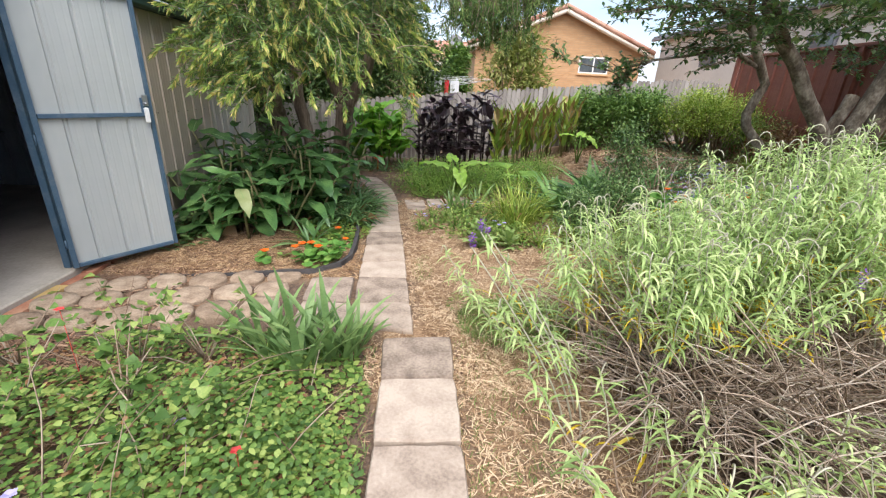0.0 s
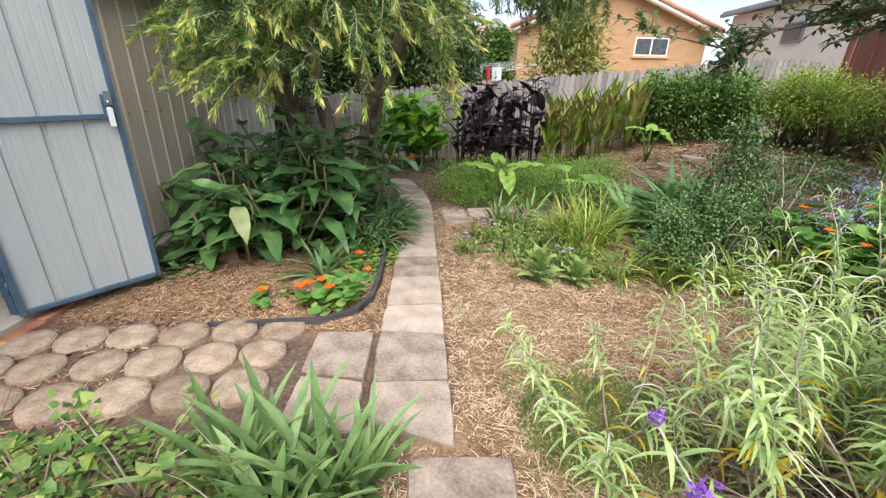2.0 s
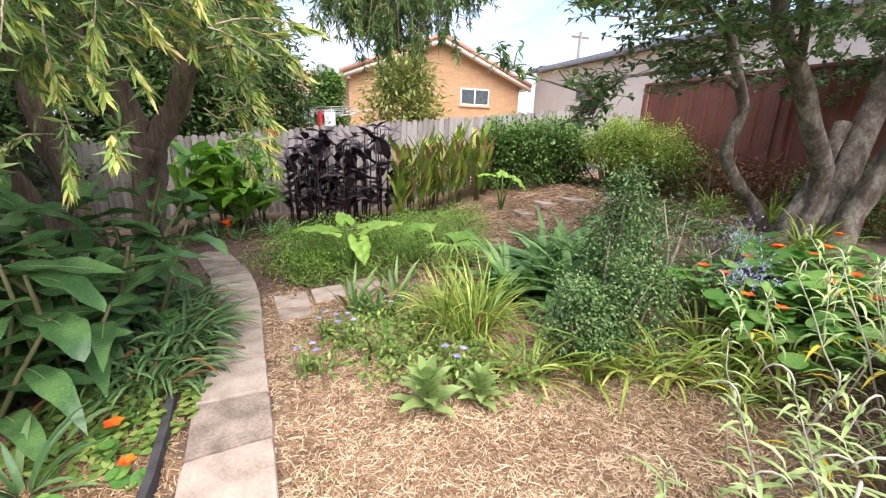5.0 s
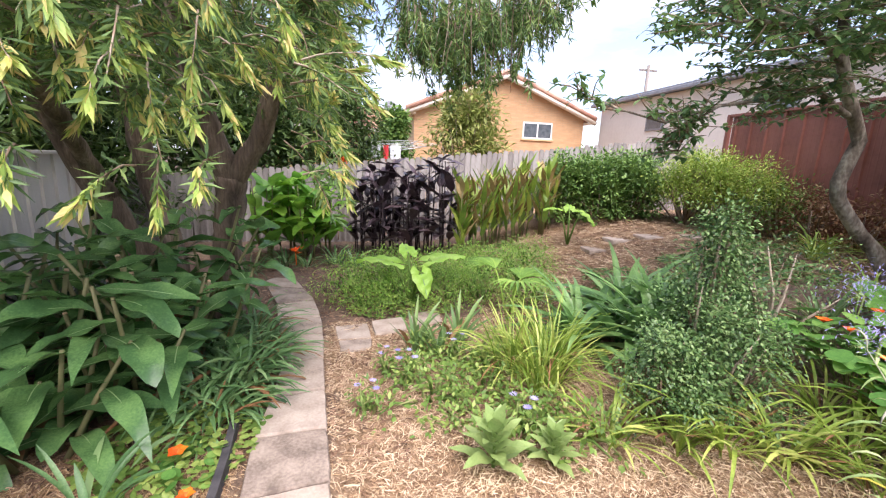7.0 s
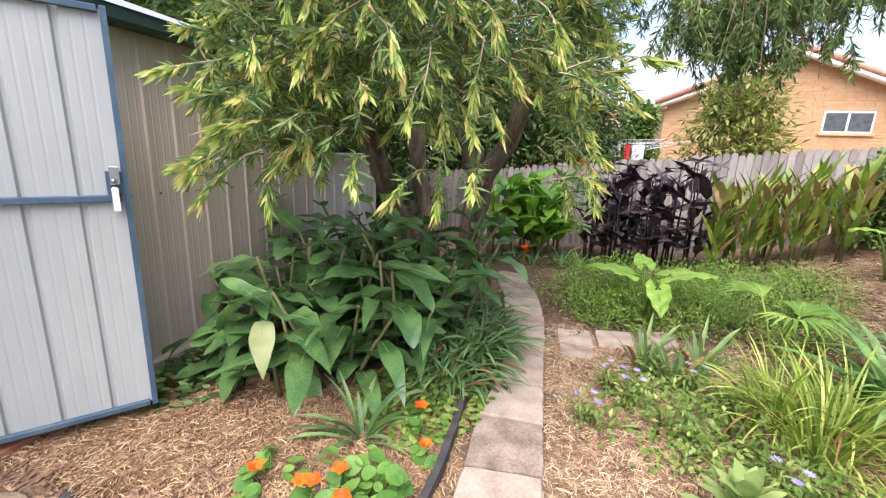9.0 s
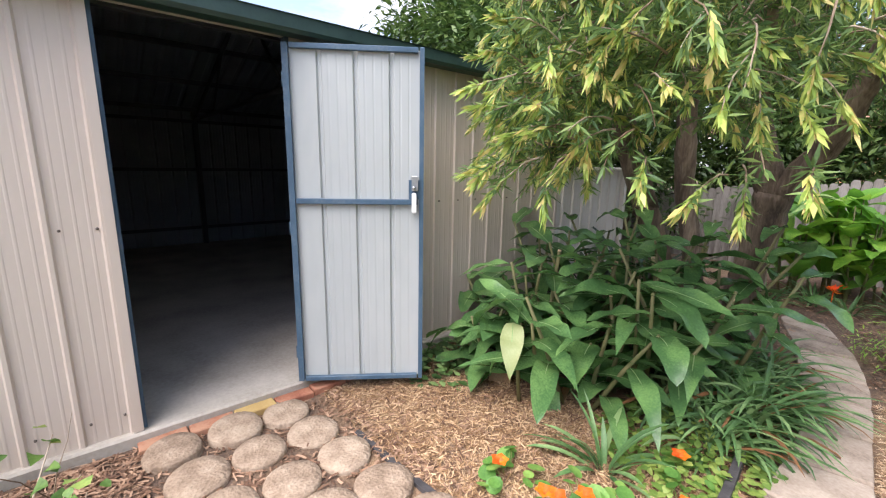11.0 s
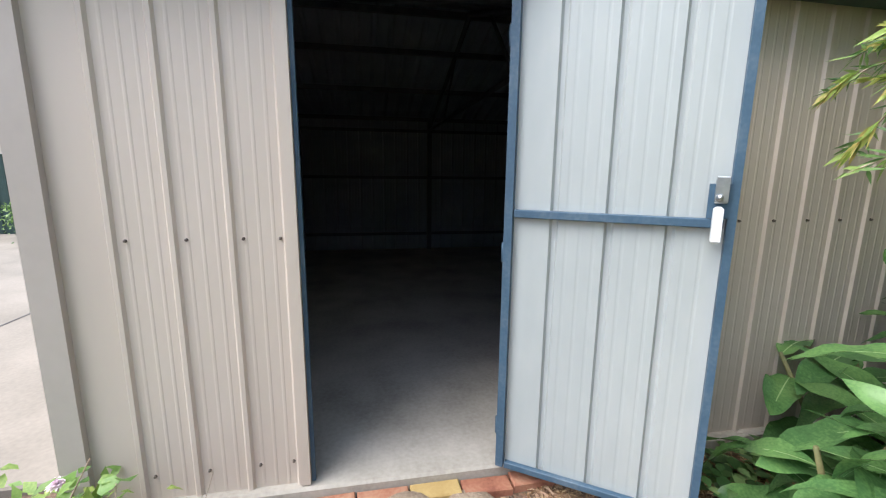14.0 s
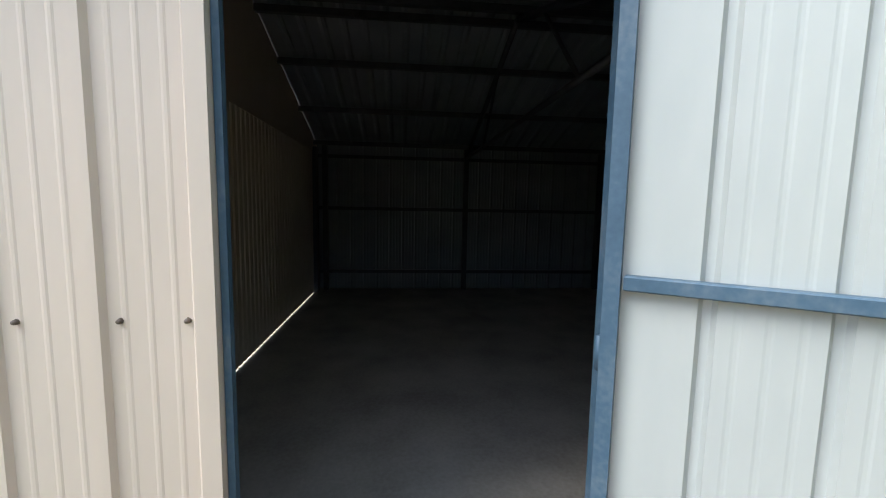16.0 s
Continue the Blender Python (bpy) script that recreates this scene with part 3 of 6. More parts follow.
# frame inside
for y in (3.9, SY1 - 0.06, 1.75):
    part("frame_post", Bag().box((BX + 0.02, y - 0.035, SLAB_Z), (BX + 0.12, y + 0.035, EAVE + 0.05)), M_FRAME, shed)
for z in (0.34, 1.32, 2.1):
    part("girt", Bag().box((BX + 0.01, SY0 + 0.02, z - 0.025), (BX + 0.06, SY1 - 0.02, z + 0.025)), M_FRAME, shed)
for z in (1.19,):
    part("girt", Bag().box((WX - 0.06, SY0 + 0.05, z - 0.025), (WX - 0.012, JAMB - 0.03, z + 0.025)), M_FRAME, shed)
    part("girt", Bag().box((WX - 0.06, HINGE + 0.04, z - 0.025), (WX - 0.012, SY1 - 0.05, z + 0.025)), M_FRAME, shed)
for k in (0.12, 0.42, 0.72, 0.95):
    for x0 in (WX, BX):
        x, z = x0 + (RIDGE_X - x0) * k, EAVE + (RIDGE_Z - EAVE) * k - 0.03
        part("purlin", Bag().box((x - 0.025, SY0 + 0.02, z - 0.06), (x + 0.025, SY1 - 0.02, z)), M_FRAME, shed)
for y in (3.9,):
    part("rafter", Bag().tube([(WX - 0.02, y, EAVE - 0.1), (RIDGE_X, y, RIDGE_Z - 0.13)], 0.03, 4), M_FRAME, shed)
    part("rafter", Bag().tube([(BX + 0.02, y, EAVE - 0.1), (RIDGE_X, y, RIDGE_Z - 0.13)], 0.03, 4), M_FRAME, shed)
    part("tie_beam", Bag().tube([(WX - 0.02, y, EAVE - 0.08), (BX + 0.02, y, EAVE - 0.08)], 0.025, 4), M_FRAME, shed)
    for k in (-1, 1):
        part("strut", Bag().tube([(RIDGE_X + k * 1.4, y, EAVE - 0.08), (RIDGE_X + k * 0.7, y, RIDGE_Z - 0.35)], 0.016, 4), M_FRAME, shed)
tagged(part("shed_floor", Bag().box((BX - 0.05, SY0 - 0.04, -0.12), (WX + 0.045, SY1 + 0.05, SLAB_Z), 0.012), M_CONCRETE), "dusty worn concrete floor slab of the shed", "floor", kind="structure")

# the door, swung wide open
DX, DY = -1.893 + 2.345, 4.002 - 3.358
DLEN = math.hypot(DX, DY)
door = thing("shed_door", "open white ribbed steel door with blue frame and cross bar", "door")
door.matrix_basis = pose(-2.345, 3.358, 0.078, 0, 0, math.degrees(math.atan2(DY, DX)))
DH = 2.045
# local x along the leaf, local -y faces the path
part("door_sheet", ribbed(Bag(), (0.012, 0.016), (DLEN - 0.01, 0.016), 0.012, DH - 0.012, (0, 1), pitch=0.205, rib=0.016, first=0.18, swage=0.0008), M_DOOR, door)
part("stile", Bag().box((-0.004, -0.018, 0), (0.03, 0.01, DH), 0.004), M_BLUE, door)
part("stile", Bag().box((DLEN - 0.022, -0.018, 0), (DLEN + 0.004, 0.01, DH), 0.004), M_BLUE, door)
part("rail", Bag().box((0.036, -0.016, 0), (DLEN - 0.032, 0.01, 0.03), 0.003), M_BLUE, door)
part("rail", Bag().box((0.036, -0.016, DH - 0.03), (DLEN - 0.032, 0.01, DH), 0.003), M_BLUE, door)
part("cross_bar", Bag().box((0.036, -0.02, 1.15), (DLEN - 0.032, 0.01, 1.182), 0.003), M_BLUE, door)
plate = part("lock_plate", Bag().box((DLEN - 0.085, -0.022, 1.184), (DLEN - 0.022, -0.019, 1.30), 0.001), M_BLUE, door)
part("bolt_guide", Bag().box((DLEN - 0.068, -0.036, 1.235), (DLEN - 0.03, -0.023, 1.325), 0.004), M_STEEL, plate, "galvanised bolt")
part("bolt_knob", Bag().tube([(DLEN - 0.055, -0.035, 1.255), (DLEN - 0.055, -0.06, 1.255)], [0.012, 0.009], 10), M_STEEL, plate)
part("handle", Bag().box((DLEN - 0.068, -0.05, 1.10), (DLEN - 0.04, -0.024, 1.225), 0.008), M_PLASTIC, plate, "white plastic pull handle")
for z in (0.2, 1.0, 1.85):
    part("hinge", Bag().tube([(-0.008, 0.0, z - 0.04), (-0.008, 0.0, z + 0.04)], 0.008, 8), M_BLUE, door)

# brick sill under the doorway
sill = thing("brick_sill", "row of red and yellow bricks under the shed doorway", "brick edging")
brick_me = mesh_of("brick", Bag().box((-0.045, -0.112, -0.05), (0.045, 0.112, 0.03), 0.006), M_BRICK)
brick_y = mesh_of("brick", Bag().box((-0.045, -0.112, -0.05), (0.045, 0.112, 0.03), 0.006), M_BRICK_Y)
for i in range(6):
    b = part("brick", brick_y if i == 2 else brick_me, None, sill)
    b.matrix_basis = pose(WX + 0.096 + U(-0.006, 0.006), 2.6 + 0.232 * i, -0.008 + U(-0.004, 0.004), 0, 0, U(-2, 2))

# concrete driveway past the shed
tagged(part("driveway", Bag().box((-11, -9, -0.1), (-2.62, SY0 - 0.05, 0.03), 0.01), M_DRIVE), "pale worn concrete driveway beside the shed", "driveway", kind="structure")
tagged(part("driveway_joint", Bag().box((-10, -0.42, 0.026), (-2.7, -0.40, 0.034)), M_EDGE), "dark joint line in the driveway concrete", "joint", kind="structure")
green_fence = thing("steel_fence", "dark green steel boundary fence beyond the driveway", "fence")
part("fence_sheet", ribbed(Bag(), (-11.2, -8), (-11.2, 1.6), 0, 1.7, (1, 0)), M_GREEN_GUTTER, green_fence)
part("top_rail", Bag().box((-11.23, -8, 1.7), (-11.15, 1.6, 1.75)), M_CREAMFENCE, green_fence)

# ---- fences ----
cream = thing("cream_steel_fence", "cream ribbed steel fence panel behind the shed", "fence")
part("fence_sheet", ribbed(Bag(), (WX - 0.02, SY1 + 0.012), (WX - 0.02, 7.5), 0.0, 1.44, (1, 0), pitch=0.19), M_CREAMFENCE, cream)
part("top_rail", Bag().box((WX - 0.05, SY1 + 0.012, 1.44), (WX + 0.03, 7.52, 1.475), 0.005), M_CREAMFENCE, cream)
part("post", Bag().box((WX - 0.055, 7.5, 0), (WX + 0.03, 7.56, 1.47), 0.005), M_CREAMFENCE, cream)

red = thing("red_steel_fence", "red-brown ribbed steel boundary fence", "fence")
RX = 6.5
for i in range(5):
    ya, yb = 8.6 - 2.4 * i, 8.6 - 2.4 * (i + 1)
    part("fence_sheet", ribbed(Bag(), (RX, yb + 0.03), (RX, ya - 0.03), 0.5, 2.39, (-1, 0), pitch=0.27, rib=0.03), M_REDFENCE, red)
    part("top_rail", Bag().box((RX - 0.045, yb + 0.002, 2.39), (RX + 0.02, ya - 0.002, 2.435), 0.004), M_REDFENCE, red)
    part("post", Bag().box((RX - 0.05, yb - 0.028, 0.4), (RX + 0.02, yb + 0.028, 2.388), 0.004), M_REDFENCE, red)
part("post", Bag().box((RX - 0.05, 8.6, 0.4), (RX + 0.02, 8.65, 2.43), 0.004), M_REDFENCE, red)

paling_fence = thing("paling_fence", "weathered grey timber paling fence at the back", "fence")
FY = 9.8


def fence_top(x):
    return 1.40 + 0.1 * (x + 0.2) if x < 6 else 2.02


for k in range(6):
    xa, xb = -4.6 + 1.95 * k, -4.6 + 1.95 * (k + 1)
    for dz in (0.3, 1.35):
        part("fence_rail", Bag().tube([(xa, FY + 0.05, fence_top(xa) - dz), (xb, FY + 0.05, fence_top(xb) - dz)], 0.035, 4), M_PALING, paling_fence)
    part("post", Bag().box((xa - 0.05, FY + 0.06, -0.4), (xa + 0.05, FY + 0.15, fence_top(xa) - 0.06), 0.006), M_PALING, paling_fence)
palings = []
for k in range(4):
    h = 1.75
    tip = Bag()
    c = [(-0.047, 0), (0.047, 0), (0.047, h - 0.02 * (k + 1)), (0.03, h), (-0.025, h + 0.006), (-0.047, h - 0.015 * (4 - k))]
    tip.v = [(x, y, z - h) for y in (-0.008, 0.008) for x, z in c]
    tip.f = [(5, 4, 3, 2, 1, 0), (6, 7, 8, 9, 10, 11)] + [(i, (i + 1) % 6, 6 + (i + 1) % 6, 6 + i) for i in range(6)]
    tip.smooth = False
    palings.append(mesh_of("paling", tip, M_PALING))
x, k = -4.6, 0
while x < 7.0:
    p = part("paling", palings[k % 4], None, paling_fence)
    p.matrix_basis = pose(x, FY + U(-0.004, 0.004), fence_top(x) + U(-0.03, 0.02), U(-0.6, 0.6), U(-1.2, 1.2), 0)
    x, k = x + 0.099, k + rng.randint(1, 3)


# ---- houses beyond ----
def house_gable():
    h = thing("brick_house", "orange brick house with a terracotta tiled gable roof", "house")
    y, xl, xr, xa, ze, za = 18.2, 2.5, 9.25, 5.85, 3.36, 4.62
    wall = Bag()
    wall.v = [(xl, y, -0.5), (xr, y, -0.5), (xr, y, ze), (xa, y, za), (xl, y, ze), (xl, y + 9, -0.5), (xr, y + 9, -0.5), (xr, y + 9, ze), (xa, y + 9, za), (xl, y + 9, ze)]
    wall.f = [(0, 1, 2, 3, 4), (9, 8, 7, 6, 5), (1, 6, 7, 2), (0, 4, 9, 5)]
    wall.smooth = False
    part("wall", wall, M_MORTAR, h)
    # brick courses, one long strip each, proud of the joints
    z, courses = 1.0, Bag()
    while z < za - 0.1:
        if z < ze:
            a, b = xl - 0.006, xr + 0.006
        else:
            a, b = xl + (xa - xl) * (z - ze) / (za - ze), xr + (xa - xr) * (z - ze) / (za - ze)
        x = a - U(0, 0.2)
        while x < b:
            x0, x1 = max(x, a), min(x + 0.228, b)
            if x1 - x0 > 0.03 and not (6.70 < (x0 + x1) / 2 < 7.95 and 2.5 < z < 3.12):
                courses.box((x0, y - 0.012, z), (x1, y + 0.01, z + 0.075))
            x += 0.24
        z += 0.086
    tagged(part("brickwork", courses, M_HOUSE, h), kind="stuff")
    for sx, xe in ((-1, xl - 0.35), (1, xr + 0.35)):
        zl = ze - 0.35 * (za - ze) / (xa - xl) + 0.02
        roof = Bag()
        rows = 13
        for r in range(rows):
            f0, f1 = r / rows, (r + 1) / rows
            x0, z0 = xe + (xa - xe) * f0, zl + (za + 0.1 - zl) * f0
            x1, z1 = xe + (xa - xe) * f1, zl + (za + 0.1 - zl) * f1
            for j in range(34):
                y0 = y - 0.32 + 0.28 * j
                c = len(roof.v)
                roof.v += [(x0, y0, z0 + 0.05), (x1, y0, z1 + 0.015), (x1, y0 + 0.14, z1 + 0.05), (x0, y0 + 0.14, z0 + 0.085), (x0, y0 + 0.275, z0 + 0.05), (x1, y0 + 0.275, z1 + 0.015), (x0, y0, z0), (x0, y0 + 0.14, z0 + 0.0), (x0, y0 + 0.275, z0)]
                roof.f += [(c, c + 1, c + 2, c + 3), (c + 3, c + 2, c + 5, c + 4), (c + 6, c, c + 3, c + 7), (c + 7, c + 3, c + 4, c + 8)]
        roof.smooth = False
        part("roof", roof, M_ROOF, h)
        barge = Bag()
        barge.tube([(xe, y - 0.33, zl - 0.09), (xa, y - 0.33, za + 0.02)], 0.085, 4)
        part("barge_board", barge, M_TRIM, h)
        part("verge_cap", Bag().tube([(xe, y - 0.34, zl + 0.08), (xa, y - 0.34, za + 0.19)], 0.085, 6), M_ROOF, h)
        part("soffit", Bag().box((min(xe, xe - sx * 0.36), y - 0.3, zl - 0.1), (max(xe, xe - sx * 0.36), y + 9, zl - 0.06)), M_TRIM, h)
    part("ridge_cap", Bag().tube([(xa, y - 0.3, za + 0.17), (xa, y + 9, za + 0.17)], 0.11, 8), M_ROOF, h)
    win = part("window", Bag().box((6.72, y - 0.03, 2.50), (7.93, y - 0.004, 3.12)), M_WHITE, h, "white framed sliding window")
    for a, b in ((6.77, 7.29), (7.35, 7.88)):
        part("pane", Bag().box((a, y - 0.036, 2.55), (b, y - 0.032, 3.06)), M_GLASS, win)
    part("sill", Bag().box((6.66, y - 0.08, 2.42), (7.99, y - 0.005, 2.50), 0.01), M_HOUSE, win)
    return h


house_gable()


def house_far():
    h = thing("tiled_house", "low house with terracotta tiled roof behind the bush", "house")
    y = 24
    part("wall", Bag().box((-6, y, -0.5), (3.2, y + 6, 3.0)), M_HOUSE, h)
    for x in (-3.2, 0.6, 1.6):
        w = part("window", Bag().box((x, y - 0.05, 1.5), (x + 0.85, y - 0.002, 2.6)), M_WHITE, h)
        part("pane", Bag().box((x + 0.06, y - 0.06, 1.56), (x + 0.79, y - 0.052, 2.54)), M_GLASS, w)
    roof = Bag()
    for r in range(14):
        f0, f1 = r / 14, (r + 1) / 14
        for j in range(48):
            x0 = -7 + 0.25 * j
            y0, y1, z0, z1 = y - 0.5 + 3.6 * f0, y - 0.5 + 3.6 * f1, 2.95 + 1.35 * f0, 2.95 + 1.35 * f1
            c = len(roof.v)
            roof.v += [(x0, y0, z0 + 0.05), (x0, y1, z1 + 0.01), (x0 + 0.12, y1, z1 + 0.05), (x0 + 0.12, y0, z0 + 0.09), (x0 + 0.245, y0, z0 + 0.05), (x0 + 0.245, y1, z1 + 0.01), (x0, y0, z0 - 0.02), (x0 + 0.12, y0, z0), (x0 + 0.245, y0, z0 - 0.02)]
            roof.f += [(c, c + 3, c + 2, c + 1), (c + 3, c + 4, c + 5, c + 2), (c + 6, c + 7, c + 3, c), (c + 7, c + 8, c + 4, c + 3)]
    roof.smooth = False
    part("roof", roof, M_ROOF, h)
    part("fascia", Bag().box((-7, y - 0.54, 2.8), (5, y - 0.5, 2.98)), M_TRIM, h)
    dish = part("satellite_dish", Bag().disc((2.1, y - 0.2, 3.95), (0.3, -1, 0.4), 0.36, 18, 0.18), M_GREYROOF, h, "grey satellite dish")
    part("dish_arm", Bag().tube([(2.1, y - 0.2, 3.95), (2.15, y + 0.7, 3.5)], 0.02, 6), M_STEEL, dish)


house_far()


def long_building():
    b = thing("rendered_building", "long beige rendered building with a grey metal roof", "building")
    part("wall", Bag().box((10, -6, -0.3), (14, 18.2, 3.84)), M_WALLFAR, b)
    roof = Bag()
    roof.v = [(x, y, z) for z, dz in ((3.88, 0.16), (4.0, 0.16)) for x, y, z in ((9.75, -6.3, z), (9.75, 18.5, z), (12, 18.5, z + dz), (12, -6.3, z + dz))]
    roof.f = [(0, 1, 2, 3), (7, 6, 5, 4), (0, 4, 5, 1), (1, 5, 6, 2), (3, 2, 6, 7), (0, 3, 7, 4)]
    roof.smooth = False
    part("roof", roof, M_GREYROOF, b)
    part("gutter", Bag().box((9.68, -6.3, 3.82), (9.82, 18.5, 3.94), 0.02), M_GREYROOF, b)
    for y in (14.6, 10.4):
        w = part("window", Bag().box((9.95, y, 2.75), (9.998, y + 0.8, 3.3)), M_GREYROOF, b)
        part("pane", Bag().box((9.94, y + 0.06, 2.81), (9.948, y + 0.74, 3.24)), M_GLASS, w)


long_building()

pole = thing("power_pole", "distant grey timber power pole with a cross arm", "pole")
part("pole_shaft", Bag().tube([(20.5, 30, 0), (20.5, 30, 8.6)], [0.16, 0.11], 8), M_PALING, pole)
part("cross_arm", Bag().box((19.8, 29.95, 8.2), (21.2, 30.05, 8.32)), M_PALING, pole)

line = thing("clothes_line", "rotary clothes line beyond the fence", "clothes line")
part("mast", Bag().tube([(1.5, 14.2, 0), (1.5, 14.2, 1.95)], 0.025, 8), M_STEEL, line)
for k in range(4):
    a = k * math.pi / 2 + 0.3
    part("arm", Bag().tube([(1.5, 14.2, 1.75), (1.5 + 1.3 * math.cos(a), 14.2 + 1.3 * math.sin(a), 1.98)], 0.012, 5), M_STEEL, line)
for r in (0.5, 0.8, 1.1, 1.28):
    pts = [(1.5 + r * math.cos(0.3 + k * math.pi / 2), 14.2 + r * math.sin(0.3 + k * math.pi / 2), 1.75 + 0.23 * r / 1.3) for k in range(5)]
    part("wire", Bag().tube(pts, 0.004, 4), M_WHITE, line)


def cloth(name, x, w, h, mat, label, y=13.35):
    bag, n = Bag(), 10
    for i in range(n + 1):
        u = i / n
        for z in (1.86, 1.86 - h * 0.5, 1.86 - h * (1 + 0.06 * math.sin(u * 5))):
            bag.v.append((x + w * u, y + 0.03 * math.sin(u * 9) * (1.9 - z), z))
    bag.f += [(3 * i + j, 3 * i + j + 1, 3 * i + j + 4, 3 * i + j + 3) for i in range(n) for j in range(2)]
    tagged(part(name, bag, mat), label, "laundry")


cloth("hanging_shirt", 1.08, 0.13, 0.42, M_CLOTH_RED, "red cloth hanging on the clothes line")
cloth("hanging_towel", 1.25, 0.26, 0.34, M_CLOTH_WHITE, "white cloth hanging on the clothes line")
cloth("hanging_towel", 0.78, 0.22, 0.3, M_CLOTH_WHITE, "white cloth hanging on the clothes line")

# ---- paths ----
paving = tagged(thing("garden_path", "winding path of weathered grey concrete slabs", "path"), kind="structure")


def slab(quad, parent, z=0.0):
    """A four-cornered slab with worn edges; quad runs anticlockwise."""
    c = Vector((sum(q[0] for q in quad) / 4, sum(q[1] for q in quad) / 4))
    bag = Bag()
    per = []
    for i in range(4):
        a, b = Vector(quad[i]), Vector(quad[(i + 1) % 4])
        per += [a + (b - a) * (k / 5) for k in range(5)]
    per = [c + (p - c) * (1 - (0.025 if i % 5 == 0 else 0.0) - 0.034 - U(0, 0.03)) for i, p in enumerate(per)]
    n = len(per)
    tilt = (U(-0.012, 0.012), U(-0.012, 0.012))
    for k, dz in ((1.0, -0.06), (1.0, -0.014), (0.965, 0.0)):
        for p in per:
            q = c + (p - c) * k
            bag.v.append((q.x - c.x, q.y - c.y, dz + (q.x - c.x) * tilt[0] + (q.y - c.y) * tilt[1]))
    bag.f += [(r * n + i, r * n + (i + 1) % n, (r + 1) * n + (i + 1) % n, (r + 1) * n + i) for r in range(2) for i in range(n)]
    bag.f.append(tuple(2 * n + i for i in range(n)))
    bag.smooth = False
    ob = part("paving_slab", bag, M_SLAB, parent)
    ob.location = (c.x, c.y, z + U(-0.004, 0.006))
    return ob


for lft, rgt in ((LEFT, RIGHT), (LEFT_B, RIGHT_B)):
    for i in range(len(lft) - 1):
        slab([lft[i], rgt[i], rgt[i + 1], lft[i + 1]], paving, 0.016)
for quad in ([(-0.485, 3.03), (-0.1, 3.0), (-0.125, 3.46), (-0.50, 3.44)], [(-0.45, 2.58), (-0.07, 2.62), (-0.095, 2.985), (-0.475, 3.015)],
             [(0.217, 5.9), (0.514, 5.90), (0.485, 6.245), (0.18, 6.205)], [(0.25, 5.64), (0.5, 5.72), (0.515, 5.885), (0.222, 5.885)],
             [(0.53, 5.965), (0.835, 6.05), (0.83, 6.37), (0.505, 6.30)], [(0.86, 6.1), (1.19, 6.18), (1.195, 6.49), (0.865, 6.42)]):
    slab(quad, paving, 0.014)
for x, y in ((3.55, 7.5), (3.95, 7.62), (4.35, 7.5), (4.9, 7.3)):
    s = slab([(x - 0.18, y - 0.15), (x + 0.16, y - 0.17), (x + 0.19, y + 0.14), (x - 0.15, y + 0.17)], paving, floor_z(x, y) + 0.02)

stones = tagged(thing("stepping_stones", "rows of round weathered concrete stepping stones leading to the shed door", "stepping stones"), kind="structure")
for col in range(6):
    for row in range(4):
        x = -2.17 + 0.287 * col + U(-0.012, 0.012)
        y = 2.63 + 0.278 * row + 0.055 * col - (0.278 if col > 1 else 0) * (1 if row == 3 else 0) * 0 + U(-0.012, 0.012)
        if row == 3:
            continue
        bag, n, r = Bag(), 22, 0.137 + U(-0.008, 0.006)
        ph = U(0, 6)
        for k, dz in ((1.0, -0.07), (1.0, -0.014), (0.95, 0.0), (0.6, 0.004)):
            bag.v += [(r * k * (1 + 0.02 * math.sin(3 * a + ph) + 0.012 * math.sin(7 * a)) * math.cos(a), r * k * (1 + 0.02 * math.sin(3 * a + ph)) * math.sin(a), dz) for a in (2 * math.pi * i / n for i in range(n))]
        bag.f += [(q * n + i, q * n + (i + 1) % n, (q + 1) * n + (i + 1) % n, (q + 1) * n + i) for q in range(3) for i in range(n)]
        bag.f.append(tuple(3 * n + i for i in range(n)))
        s = part("round_stone", bag, M_ROUND, stones)
        s.matrix_basis = pose(x, y, 0.022 + U(-0.006, 0.008), U(-2, 2), U(-2, 2), U(0, 360))

edging = tagged(thing("garden_edging", "black rubber garden edging strip beside the path", "garden edging"), kind="structure")
pts = [(-0.30, 4.86), (-0.26, 4.5), (-0.235, 4.15), (-0.235, 3.85), (-0.30, 3.68), (-0.5, 3.56), (-0.85, 3.50), (-1.3, 3.47), (-1.75, 3.44)]
strip = Bag()
for i, (x, y) in enumerate(pts):
    a, b = Vector(pts[max(i - 1, 0)]), Vector(pts[min(i + 1, len(pts) - 1)])
    d = (b - a).normalized()
    s, z = Vector((-d.y, d.x)) * 0.024, 0.055 if i < 5 else (0.03 if i < 7 else 0.0)
    strip.v += [(x - s.x, y - s.y, -0.05), (x - s.x * 0.8, y - s.y * 0.8, z), (x + s.x * 0.8, y + s.y * 0.8, z + 0.004), (x + s.x, y + s.y, -0.05)]
strip.f = [(4 * i + k, 4 * i + k + 1, 4 * i + k + 5, 4 * i + k + 4) for i in range(len(pts) - 1) for k in range(3)]
strip.smooth = False
part("edging_strip", strip, M_EDGE, edging)


# ---- plants: makers ----
def clump_leaves(bag, centres, n, spread, length, width, droop=0.2):
    for _ in range(n):
        c = Vector(rng.choice(centres))
        o = Vector((rng.gauss(0, 1), rng.gauss(0, 1), rng.gauss(0, 1) * 0.8)) * spread
        p = c + o
        d = (o.normalized() + Vector((U(-0.7, 0.7), U(-0.7, 0.7), U(-0.5, 0.5) - droop)))
        bag.leaflet(p, d, (U(-0.5, 0.5), U(-0.5, 0.5), 1), length * U(0.7, 1.25), width * U(0.7, 1.2))
    return bag


